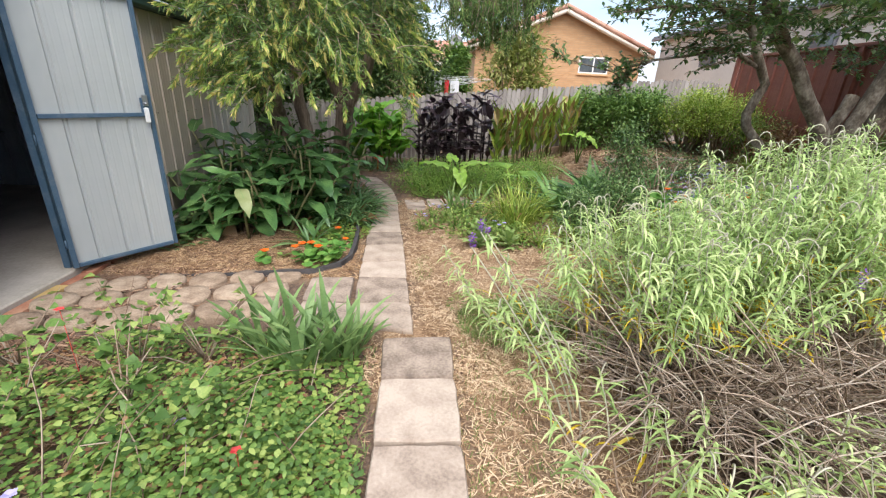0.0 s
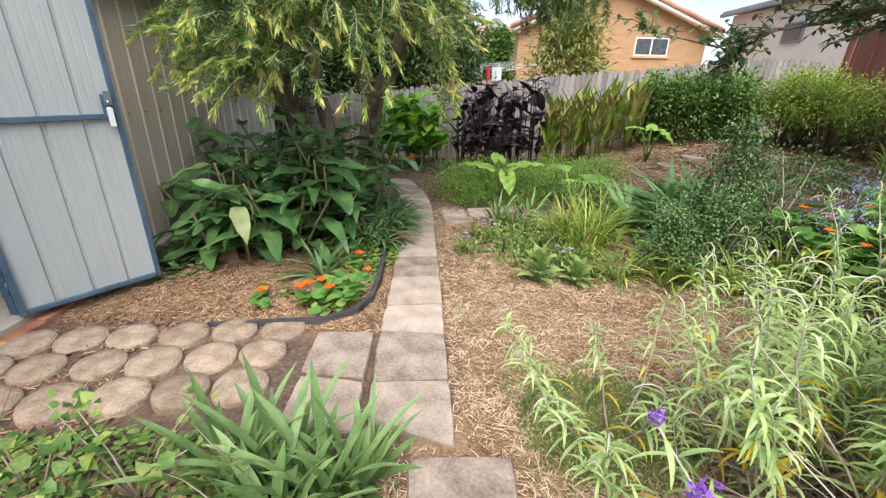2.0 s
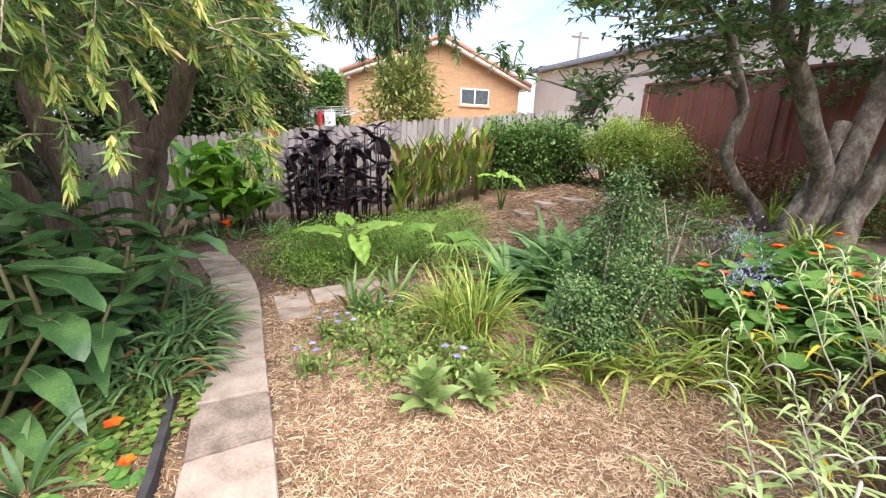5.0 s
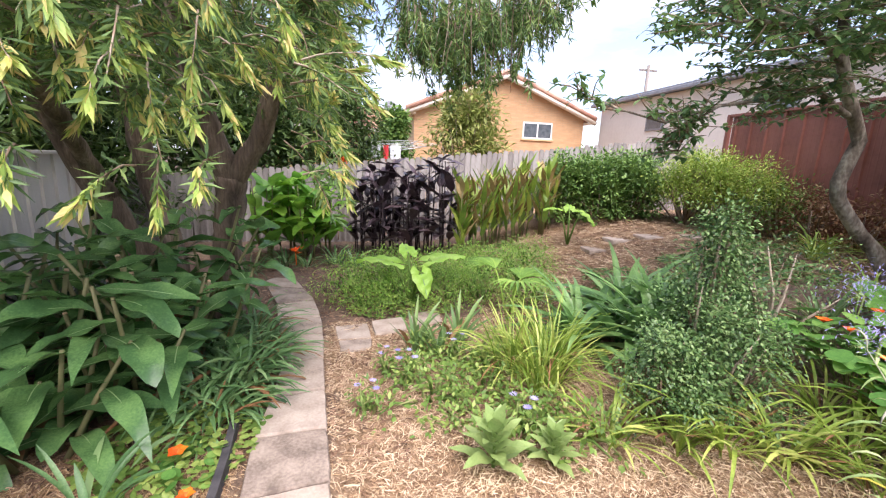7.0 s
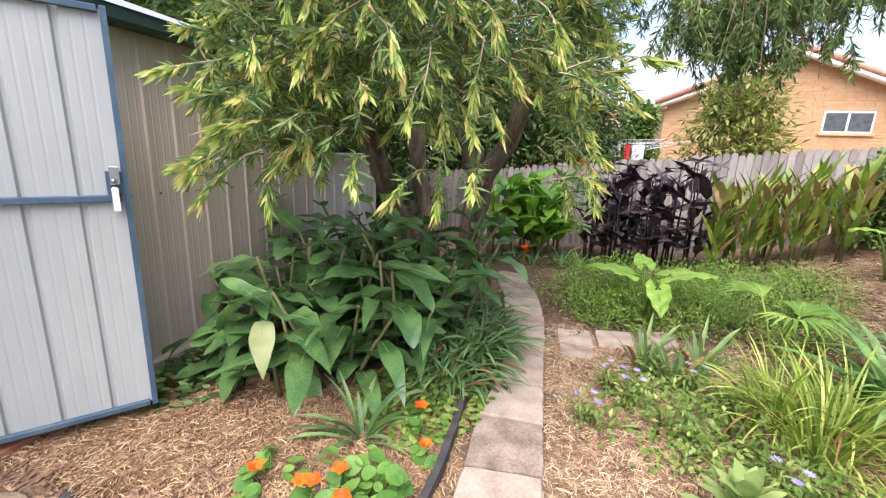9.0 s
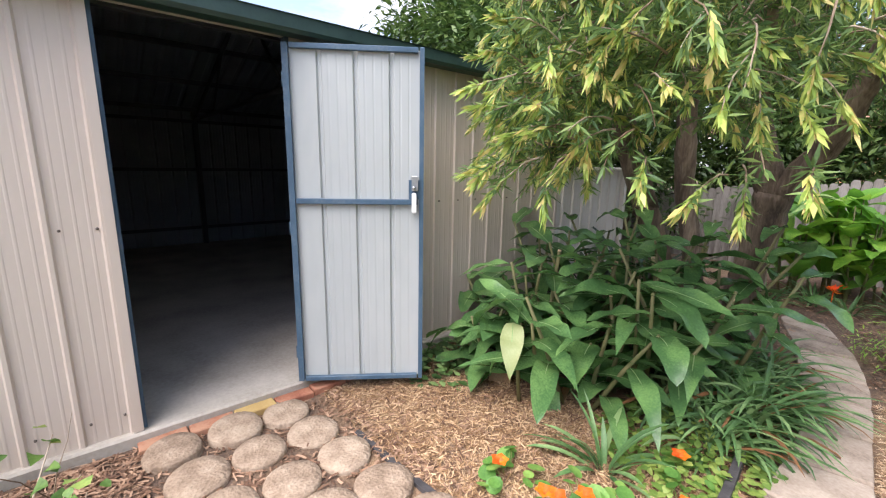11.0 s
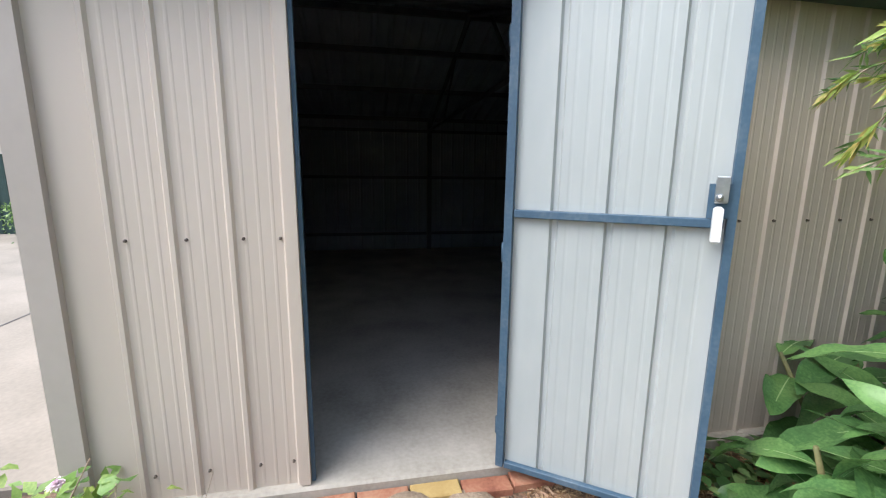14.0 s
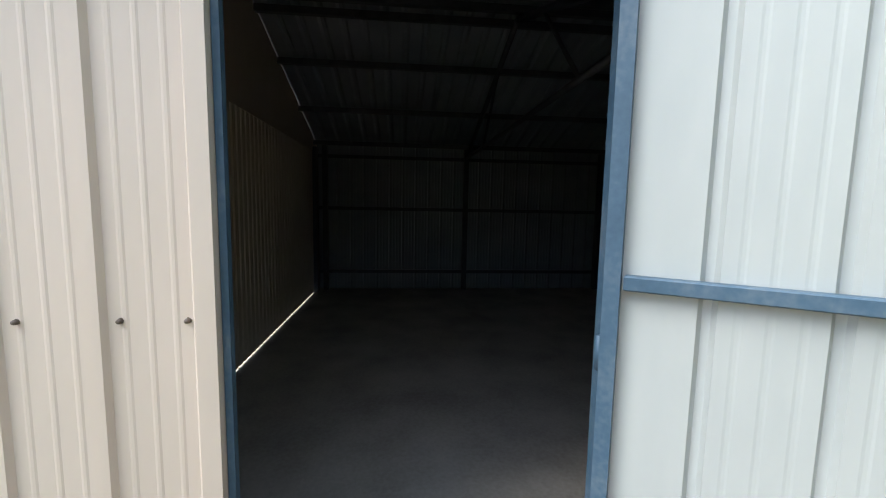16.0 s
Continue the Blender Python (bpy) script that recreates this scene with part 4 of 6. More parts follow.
def shrub(name, label, category, r, h, base, clumps, n, spread, length, width, mat, stem_mat=None, stems=9, droop=0.2):
    """A bush: stems that fan out to clumps of leaves in an uneven dome."""
    t = thing(name, label, category)
    cs = []
    for _ in range(clumps):
        a, k, f = U(0, 6.283), U(0.15, 1.0) ** 0.6, U(0, 1) ** 0.8
        rr = r * k * (1.0 - 0.55 * f * f) * U(0.75, 1.15)
        cs.append((rr * math.cos(a), rr * math.sin(a), base + (h - base) * f * U(0.85, 1.06)))
    st = Bag()
    for i in range(stems):
        c = Vector(cs[i % len(cs)])
        b = Vector((c.x * 0.12 + U(-0.05, 0.05), c.y * 0.12 + U(-0.05, 0.05), -0.02))
        mid = b.lerp(c, 0.5) + Vector((U(-0.05, 0.05), U(-0.05, 0.05), 0.06))
        rad = 0.012 + 0.008 * h
        st.tube([b, mid, c], [rad, rad * 0.6, rad * 0.2], 5)
    part("stems", st, stem_mat or M_TWIG, t)
    part("foliage", clump_leaves(Bag(), cs, n, spread, length, width, droop), mat, t)
    return t


def tuft(name, label, category, n, length, width, mat, pitch=(0.6, 1.4), droop=(0.6, 1.8), spread=0.06, fold=0.25, shape="strap", dead=0.0, seg=6):
    """Straps that arch up and out from one crown."""
    t = thing(name, label, category)
    live, dry = Bag(), Bag()
    for _ in range(n):
        a = U(0, 6.283)
        b = (dry if U(0, 1) < dead else live)
        b.blade((spread * U(0, 1) * math.cos(a + U(-1, 1)), spread * U(0, 1) * math.sin(a + U(-1, 1)), -0.01), a, U(*pitch), length * U(0.55, 1.1), width * U(0.7, 1.15), U(*droop), seg, fold, shape, U(-0.5, 0.5))
    part("leaves", live, mat, t)
    if dry.v:
        part("dead_leaves", dry, M_DEAD, t, "brown withered leaves")
    return t


def salvia(h=1.05, stems=15, bloom=0.03, nodes=19, bare=0.58):
    t = thing("salvia_bush", "silvery green sage bush with long drooping leaves", "shrub")
    st, wood, lf, yl, fl = Bag(), Bag(), Bag(), Bag(), Bag()
    for _ in range(stems):
        a, lean = U(0, 6.283), U(0.15, 0.75)
        tall = h * U(0.7, 1.1)
        p0 = Vector((0.1 * math.cos(a) * U(0, 1), 0.1 * math.sin(a) * U(0, 1), 0))
        pts = []
        for i in range(7):
            k = i / 6
            out = lean * (k ** 0.8) * 0.75
            pts.append(p0 + Vector((math.cos(a) * out, math.sin(a) * out, tall * (k - 0.12 * k * k * lean))) + Vector((U(-1, 1), U(-1, 1), 0)) * 0.015)
        wood.tube(pts[:4], [0.007, 0.006, 0.005, 0.0045], 5)
        st.tube(pts[3:], [0.0045, 0.0036, 0.0028, 0.002], 5)
        # curled bare tip
        q = pts[-1]
        cx, cy = U(-1, 1) * 0.05, U(-1, 1) * 0.05
        st.tube([q + Vector((cx * (1 - math.cos(g)), cy * (1 - math.cos(g)), 0.06 * math.sin(g))) for g in (0.0, 0.5, 1.0, 1.5, 2.0, 2.5, 2.9)], [0.002, 0.003, 0.0034, 0.0036, 0.0034, 0.003, 0.0015], 5)
        for _ in range(7):
            lf.leaflet(q + Vector((U(-0.01, 0.01), U(-0.01, 0.01), U(-0.03, 0.05))), (U(-1, 1), U(-1, 1), U(-0.4, 0.8)), (0, 0, 1), U(0.03, 0.06), 0.009)
        for j in range(nodes):
            k = bare + (0.99 - bare) * j / (nodes - 1)
            x = k * 6
            i = min(int(x), 5)
            p = pts[i].lerp(pts[i + 1], x - i)
            yaw0 = U(0, 6.283)
            for s in (0, math.pi):
                bag = yl if k < bare + 0.13 and U(0, 1) < 0.3 else lf
                bag.blade(p, yaw0 + s + U(-0.3, 0.3), U(0.0, 0.8), U(0.1, 0.2) * (1.2 - 0.5 * k), U(0.009, 0.016), U(1.1, 2.4), 4, 0.3, "lance")
        if U(0, 1) < bloom:
            for _ in range(40):
                k = U(0, 1)
                fl.leaflet(q + Vector((U(-0.01, 0.01), U(-0.01, 0.01), 0.10 * k)), (U(-1, 1), U(-1, 1), U(-0.2, 0.6)), (0, 0, 1), 0.016, 0.009)
    part("woody_stems", wood, M_TWIG, t, "bare brown woody stems")
    part("stems", st, M_SALVIA_STEM, t)
    part("leaves", lf, M_SALVIA, t)
    part("yellow_leaves", yl, M_YELLOW, t, "yellowing lower leaves")
    if fl.v:
        part("flower_spikes", fl, M_PURPLE, t, "purple flower spikes")
    return t


def nasturtium(r=0.3, n=40, flowers=4, h=0.16, leaf=0.05):
    t = thing("nasturtium", "nasturtium plant with round green leaves and orange flowers", "flower")
    lf, st = Bag(), Bag()
    for _ in range(n):
        a, k = U(0, 6.283), U(0, 1) ** 0.6 * r
        p = Vector((k * math.cos(a), k * math.sin(a), U(0.3, 1.0) * h))
        lf.disc(p, (U(-0.5, 0.5), U(-0.5, 0.5), 1), U(0.44, 1.0) * leaf, 11, 0.12, 0.05)
        st.tube([(p.x * 0.5, p.y * 0.5, 0), p * 0.8, p], 0.0022, 4, False)
    part("stems", st, M_GRASS, t)
    part("leaves", lf, M_NAST, t)
    for i in range(flowers):
        a, k = U(0, 6.283), U(0.2, 0.9) * r
        c = Vector((k * math.cos(a), k * math.sin(a), h * U(0.8, 1.3)))
        f = Bag()
        for j in range(5):
            f.blade(c, j * 1.257 + U(-0.1, 0.1), 0.8, 0.05, 0.046, 1.0, 4, 0.15, "oval", 0, 0.25)
        part("flower", f, M_GOLD if i % 5 == 4 else M_ORANGE, t)
    return t


def creeper(name, label, category, rx, ry, n, h, size, mat, stuff=True):
    """A low spread of small leaves over the ground."""
    t = Bag()
    for _ in range(n):
        a, k = U(0, 6.283), math.sqrt(U(0, 1))
        x, y = rx * k * math.cos(a), ry * k * math.sin(a)
        top = h * (1 - k ** 3) * (0.65 + 0.5 * noise.noise((x * 3, y * 3, 7)))
        z = U(0.15, 1.0) * max(top, 0.02)
        b = U(0, 6.283)
        t.blade((x, y, z), b, U(-0.3, 0.5), size * U(0.6, 1.3), size * U(0.5, 0.9), U(0.2, 0.9), 3, 0, "oval", U(-0.5, 0.5))
    ob = part(name, t, mat)
    return tagged(ob, label, category, kind="stuff" if stuff else "")


def grass_patch(x0, y0, rx, ry, n, h, mat, label):
    bag = Bag()
    for _ in range(n):
        a, k = U(0, 6.283), math.sqrt(U(0, 1))
        x, y = x0 + rx * k * math.cos(a), y0 + ry * k * math.sin(a)
        bag.blade((x, y, floor_z(x, y) - 0.005), U(0, 6.283), U(0.5, 1.5), h * U(0.4, 1.2), 0.004, U(0.2, 1.4), 3, 0)
    tagged(part("grass", bag, mat), label, "grass", kind="stuff")


# ---- bottlebrush tree ----
def bottlebrush():
    t = thing("bottlebrush_tree", "weeping bottlebrush tree with rough brown trunks and pale new leaves", "tree")
    trunks = [
        ([(-0.82, 6.62, -0.05), (-0.80, 6.62, 0.45), (-0.74, 6.60, 0.95), (-0.70, 6.58, 1.3)], [0.15, 0.125, 0.115, 0.125]),
        ([(-0.70, 6.58, 1.25), (-0.86, 6.5, 1.8), (-0.95, 6.35, 2.5), (-0.8, 6.1, 3.3)], [0.11, 0.095, 0.08, 0.05]),
        ([(-0.70, 6.58, 1.25), (-0.42, 6.5, 1.65), (-0.22, 6.3, 2.2), (0.1, 6.0, 2.9), (0.5, 5.7, 3.3)], [0.10, 0.08, 0.07, 0.055, 0.03]),
        ([(-1.38, 6.5, -0.05), (-1.42, 6.48, 0.5), (-1.55, 6.4, 1.0), (-1.72, 6.2, 1.6), (-1.8, 5.9, 2.4), (-1.7, 5.5, 3.1)], [0.13, 0.11, 0.1, 0.09, 0.07, 0.04]),
        ([(-1.2, 6.6, -0.05), (-1.22, 6.6, 0.7), (-1.34, 6.55, 1.3), (-1.35, 6.4, 2.0), (-1.1, 6.1, 3.0)], [0.1, 0.085, 0.08, 0.07, 0.04]),
        ([(-0.86, 6.5, 1.8), (-0.75, 5.9, 2.3), (-0.6, 5.2, 2.7), (-0.5, 4.5, 2.75)], [0.06, 0.05, 0.04, 0.02]),
        ([(-1.55, 6.4, 1.1), (-1.5, 5.8, 1.7), (-1.4, 5.2, 2.2), (-1.35, 4.6, 2.4)], [0.06, 0.05, 0.04, 0.02]),
    ]
    for pts, rad in trunks:
        fine, fr = [], []
        for i in range(len(pts) - 1):
            for k in range(7):
                q = Vector(pts[i]).lerp(Vector(pts[i + 1]), k / 7)
                fine.append(q + Vector((U(-1, 1), U(-1, 1), 0)) * 0.007)
                fr.append((rad[i] + (rad[i + 1] - rad[i]) * k / 7) * U(0.93, 1.08))
        fine.append(Vector(pts[-1]))
        fr.append(rad[-1])
        bark = Bag().tube(fine, fr, 24)
        # furrows that run up the bark
        for i, p in enumerate(fine):
            for k in range(24):
                v = Vector(bark.v[i * 24 + k])
                f = noise.noise((k * 0.9, i * 0.16, rad[0] * 90)) * 0.13 + 0.05 * (k % 2)
                bark.v[i * 24 + k] = tuple(v + (v - p) * f)
        part("trunk", bark, M_BARK, t)
    twig, old, young, pods = Bag(), Bag(), Bag(), Bag()

    def spray(p, out, length, fresh, sag=0.24):
        """A hanging twig with narrow leaves round it and, when fresh, a pale whorl at its end."""
        pts, d = [p], Vector(out)
        for i in range(5):
            d = (d + Vector((0, 0, -sag)) + Vector((U(-1, 1), U(-1, 1), U(-1, 1))) * 0.12).normalized()
            pts.append(pts[-1] + d * length / 5)
        twig.tube(pts, [0.005, 0.004, 0.0035, 0.003, 0.0025, 0.0018], 4, False)
        for j in range(40):
            x = U(0.4, 4.98)
            i = int(x)
            q = pts[i].lerp(pts[i + 1], x - i)
            dd = (pts[i + 1] - pts[i]).normalized()
            old.leaflet(q, dd * U(0.3, 1.2) + Vector((U(-1, 1), U(-1, 1), U(-1.0, 0.6))), (U(-1, 1), U(-1, 1), 0.6), U(0.05, 0.09), U(0.009, 0.014))
        if fresh:
            for _ in range(24):
                young.leaflet(pts[-1] - d * U(0, 0.13), d * U(0.8, 1.2) + Vector((U(-1, 1), U(-1, 1), U(-0.9, 0.1))) * 0.42, (U(-1, 1), U(-1, 1), 0.4), U(0.06, 0.105), U(0.013, 0.02))
        elif U(0, 1) < 0.06:
            for k in range(26):
                q = pts[1].lerp(pts[2], U(0, 1))
                o = Vector((U(-1, 1), U(-1, 1), U(-1, 1))).normalized() * 0.008
                pods.tube([q + o * 0.3, q + o], [0.003, 0.0035], 5)

    # the crown: a leaning dome whose skirt hangs to head height on the near side
    count = 0
    while count < 2700:
        a, k = U(0, 6.283), U(0.03, 1.0) ** 0.5
        x, y = -1.1 + 1.7 * k * math.cos(a), 5.85 + 2.0 * k * math.sin(a)
        low = 1.58 + 0.4 * smooth01(4.7, 5.6, y) + 0.4 * noise.noise((x * 1.9, y * 1.9, 2)) + (0.25 if x < -1.9 else 0.0)
        z = low + U(0, 1) ** 1.1 * max(2.75 + 0.42 * (y - 3.7) - low, 0.2)
        if noise.noise((x * 1.6, y * 1.6, z * 1.6)) < -0.22:
            continue
        if U(0, 1) < 0.5 and (z > 1.75 + 0.42 * (y - 2.4) or x < -1.75 or (y > 5.2 and z < 2.15)):
            continue
        if y < 3.05 + 0.97 * (-0.15 - x) or (x < WX + 0.45 and z < 2.55) or x > 0.2 + 0.12 * noise.noise((y * 2, z * 2, 8)):
            continue
        if abs(x - 0.4 + 0.28 * (y - 2.55)) < 0.24 and z < 2.7 and U(0, 1) < 0.75:
            continue
        out = Vector((math.cos(a) * k + U(-0.6, 0.6), math.sin(a) * k + U(-0.6, 0.6), U(-0.3, 0.6)))
        near = y < 5.4 and z < low + 0.8
        spray(Vector((x, y, z)), out.normalized(), U(0.18, 0.42), U(0, 1) < (0.62 if near else 0.18), U(0.08, 0.3))
        count += 1
    # the bough that hangs over the path, in uneven tassels
    for _ in range(30):
        k = U(0, 1)
        c = Vector((0.75 + 1.35 * k, 6.2 + U(-0.35, 0.35), 2.5 + 0.3 * k * k))
        drop = U(0.15, 0.55) * (1.0 if 0.2 < k < 0.75 else 0.6)
        twig.tube([c + Vector((0, 0, 0.35)), c, c + Vector((U(-0.05, 0.05), 0, -drop))], [0.006, 0.004, 0.002], 4, False)
        for _ in range(13):
            spray(c + Vector((rng.gauss(0, 0.12), rng.gauss(0, 0.12), 0.3 - U(0, 1) * (drop + 0.1))), Vector((U(-0.6, 0.6), U(-0.6, 0.6), -0.4)), U(0.14, 0.3), False, 0.35)
    for _ in range(230):
        k = U(0, 1)
        p = Vector((0.1 + 2.0 * k + U(-0.15, 0.15), 6.2 + U(-0.3, 0.3), 3.15 + U(-0.25, 0.35)))
        spray(p, Vector((U(-0.3, 0.8), U(-0.6, 0.4), 0)), U(0.3, 0.5), False)
    twig.tube([(0.0, 6.05, 2.85), (0.6, 6.1, 3.1), (1.2, 6.2, 3.2), (2.1, 6.25, 3.2)], [0.04, 0.025, 0.015, 0.006], 6)
    part("twigs", twig, M_TWIG, t)
    part("foliage", old, M_BB, t)
    part("seed_capsules", pods, M_BARK_GREY, t, "woody grey seed capsules along the twigs")
    part("new_foliage", young, M_BB_NEW, t, "pale yellow-green new leaves at the tips")


bottlebrush()


# ---- broad-leaved tree by the red fence ----
def side_tree():
    t = thing("broadleaf_tree", "grey multi-stemmed tree with dark broad leaves", "tree")
    limbs = [
        ([(5.1, 5.2, 0.5), (4.98, 5.35, 0.85), (4.82, 5.4, 1.0), (4.5, 5.4, 1.3), (4.45, 5.4, 1.45), (4.58, 5.4, 1.8), (4.36, 5.4, 2.14), (4.16, 5.4, 2.5), (4.1, 5.4, 3.0)], [0.085, 0.08, 0.075, 0.07, 0.07, 0.065, 0.06, 0.05, 0.035]),
        ([(4.9, 4.9, 0.5), (5.02, 4.85, 0.95), (4.95, 4.83, 1.3), (4.69, 4.83, 1.6), (4.39, 4.83, 2.0), (3.98, 4.83, 2.36), (3.76, 4.83, 2.8)], [0.15, 0.12, 0.105, 0.1, 0.09, 0.075, 0.04]),
        ([(5.1, 4.75, 0.45), (5.2, 4.8, 1.0), (5.4, 4.85, 1.5), (5.6, 4.85, 2.2), (5.65, 4.8, 3.2)], [0.19, 0.16, 0.14, 0.11, 0.06]),
        ([(5.0, 4.6, 0.45), (5.1, 4.6, 0.9), (5.2, 4.5, 1.4), (5.1, 4.2, 2.2), (4.9, 3.9, 3.0)], [0.15, 0.13, 0.12, 0.09, 0.05]),
        ([(4.72, 4.95, 0.45), (4.9, 4.95, 0.8), (5.1, 4.92, 1.2), (5.3, 4.95, 1.7)], [0.1, 0.1, 0.085, 0.07]),
        ([(4.5, 5.4, 1.95), (4.0, 5.4, 2.18), (3.6, 5.4, 2.08), (3.13, 5.4, 2.0), (2.66, 5.4, 1.85), (2.13, 5.4, 1.95), (1.85, 5.4, 2.06)], [0.034, 0.028, 0.022, 0.016, 0.011, 0.007, 0.004]),
        ([(4.2, 5.4, 2.4), (3.6, 5.2, 2.55), (3.0, 5.1, 2.5), (2.45, 5.05, 2.4)], [0.035, 0.025, 0.015, 0.006]),
        ([(3.13, 5.4, 2.0), (2.85, 5.35, 1.85), (2.72, 5.3, 1.62)], [0.014, 0.01, 0.005]),
        ([(4.3, 4.83, 2.1), (3.7, 4.5, 2.5), (3.2, 4.3, 2.7)], [0.05, 0.03, 0.012]),
        ([(3.6, 5.2, 2.55), (3.0, 5.3, 2.75), (2.5, 5.4, 2.85), (2.15, 5.4, 2.75)], [0.02, 0.015, 0.01, 0.005]),
    ]
    for pts, rad in limbs:
        fine, fr = [], []
        for i in range(len(pts) - 1):
            for k in range(3):
                fine.append(Vector(pts[i]).lerp(Vector(pts[i + 1]), k / 3) + Vector((U(-1, 1), U(-1, 1), 0)) * 0.006)
                fr.append(0.8 * (rad[i] + (rad[i + 1] - rad[i]) * k / 3))
        fine.append(Vector(pts[-1]))
        fr.append(rad[-1])
        part("limb", Bag().tube(fine, fr, 10), M_BARK_GREY, t)
    twig, lf = Bag(), Bag()

    def branchlet(p, d, length, n):
        pts, v = [p], Vector(d).normalized()
        for i in range(4):
            v = (v + Vector((U(-1, 1), U(-1, 1), U(-0.8, 0.6))) * 0.22).normalized()
            pts.append(pts[-1] + v * length / 4)
        twig.tube(pts, [0.006, 0.005, 0.004, 0.003, 0.0015], 4, False)
        for _ in range(n):
            x = U(0.3, 3.99)
            i = int(x)
            q = pts[i].lerp(pts[i + 1], x - i)
            lf.blade(q, U(0, 6.283), U(-0.9, 0.6), U(0.055, 0.095), U(0.032, 0.052), U(0, 0.6), 2, 0.3, "oval")

    for _ in range(1900):
        a, b = U(0, 6.283), U(0, 1) ** 0.5
        p = Vector((4.75 + 2.0 * b * math.cos(a), 4.9 + 1.45 * b * math.sin(a), U(1.95, 3.35)))
        floor = 2.15 + 0.25 * max(4.2 - p.x, 0) + 0.35 * noise.noise((p.x * 1.4, p.y * 1.4, 5))
        if p.z < floor or noise.noise((p.x * 1.8, p.y * 1.8, p.z * 1.8)) < -0.18 or (p.x < 3.6 and U(0, 1) < 0.35):
            continue
        branchlet(p, (math.cos(a), math.sin(a), U(-0.4, 0.4)), U(0.3, 0.6), 16)
    for pts, rad in limbs[5:]:
        for _ in range(46):
            x = U(0.6, len(pts) - 1.001)
            i = int(x)
            branchlet(Vector(pts[i]).lerp(Vector(pts[i + 1]), x - i), (U(-1, 0.2), U(-1, 1), U(-0.3, 0.6)), U(0.12, 0.36), 7)
    part("twigs", twig, M_TWIG, t)
    part("foliage", lf, M_APPLE, t)


side_tree()


# ---- ginger lilies by the shed wall ----
def ginger(spots):
    for n_, (x, y, h, lean, yaw) in enumerate(spots):
        t = thing("ginger_lily", "ginger lily stalk with broad glossy dark green leaves", "plant", "ginger lilies by the shed")
        t.matrix_basis = pose(x, y, floor_z(x, y) - 0.01)
        tip = Vector((math.cos(yaw) * lean * h, math.sin(yaw) * lean * h, h))
        part("stalk", Bag().tube([(0, 0, 0), tip * 0.5 + Vector((0, 0, 0.03)), tip], [0.016, 0.013, 0.009], 7), M_GINGER_STEM, t)
        cnt = rng.randint(5, 7)
        for j in range(cnt):
            k = 0.22 + 0.76 * j / max(cnt - 1, 1)
            q = tip * k
            a = yaw + (1.4 if j % 2 else -1.4) + U(-0.7, 0.7)
            m = M_DEAD if U(0, 1) < 0.1 and k < 0.5 else M_GINGER
            rise, L, w, bend, tw = U(-0.15, 0.6), U(0.34, 0.56), U(0.105, 0.16), U(0.3, 1.5), U(-0.7, 0.7)
            if m is M_DEAD:
                rise, bend = U(-1.1, -0.6), 0.6
            leaf = part("leaf", Bag().blade(q, a, rise, L, w, bend, 12, 0.24, "lance" if U(0, 1) < 0.5 else "paddle", tw, 0.2), m, t)
            part("midrib", Bag().blade(q, a, rise, L * 0.95, 0.006, bend, 12, 0, "strap", tw, 0, 0.0025), M_MIDRIB if m is M_GINGER else m, leaf)


spots = []
for _ in range(62):
    x, y = U(-2.15, -0.75), U(4.55, 6.2)
    if (x + 1.5) * 0.3 + (y - 5.2) < -0.75 + 0.25 * U(-1, 1) and x > -1.5:
        y += 0.5
    spots.append((x, y, U(0.35, 0.85) + 0.2 * (y - 4.5), U(0.1, 0.55), U(-2.6, 0.6)))
spots += [(-1.35, 4.55, 0.6, 0.4, -1.2), (-1.1, 4.75, 0.62, 0.35, -0.7), (-0.75, 5.3, 0.8, 0.3, -0.3), (-0.6, 5.7, 0.85, 0.35, 0.2), (-1.75, 4.5, 0.5, 0.4, -1.5)]
ginger(spots)
cut = thing("cut_stalk", "bare cut-off ginger stalk among the leaves", "stalk")
part("stalk", Bag().tube([(0, 0, 0), (0.06, -0.01, 0.4), (0.14, -0.03, 0.8)], [0.016, 0.014, 0.013], 8), M_GINGER_STEM, cut)
part("cut_end", Bag().tube([(0.14, -0.03, 0.8), (0.142, -0.031, 0.812)], [0.0135, 0.012], 8), M_STRAW, cut, "pale cut end")
scatter(cut, [(-1.05, 5.0), (-0.85, 5.25), (-1.35, 5.15), (-1.6, 4.95), (-0.95, 5.5), (-1.2, 5.4), (-1.75, 5.3), (-0.7, 5.55)], "cut ginger stalks", (0.8, 1.15))
pale = thing("ginger_lily", "drooping pale yellow ginger leaf in front of the clump", "plant", "ginger lilies by the shed")
pale.matrix_basis = pose(-1.38, 4.3, 0.0)
part("stalk", Bag().tube([(0, 0.1, 0), (0, 0.05, 0.35), (0.0, 0.0, 0.55)], [0.014, 0.012, 0.008], 7), M_GINGER_STEM, pale)
droop = part("leaf", Bag().blade((0, 0, 0.55), -0.9, -0.3, 0.36, 0.135, 1.15, 12, 0.2, "lance", 0.3, 0.3), M_PALE_LEAF, pale, "pale yellow drooping leaf")
part("midrib", Bag().blade((0, 0, 0.55), -0.9, -0.3, 0.34, 0.006, 1.15, 12, 0, "strap", 0.3, 0, 0.0025), M_MIDRIB, droop)
part("leaf", Bag().blade((0, 0, 0.52), 1.9, 0.4, 0.4, 0.1, 1.5, 8, 0.2, "lance"), M_GINGER, pale)
part("leaf", Bag().blade((0, 0, 0.45), -2.5, 0.5, 0.4, 0.1, 1.5, 8, 0.2, "lance"), M_GINGER, pale)

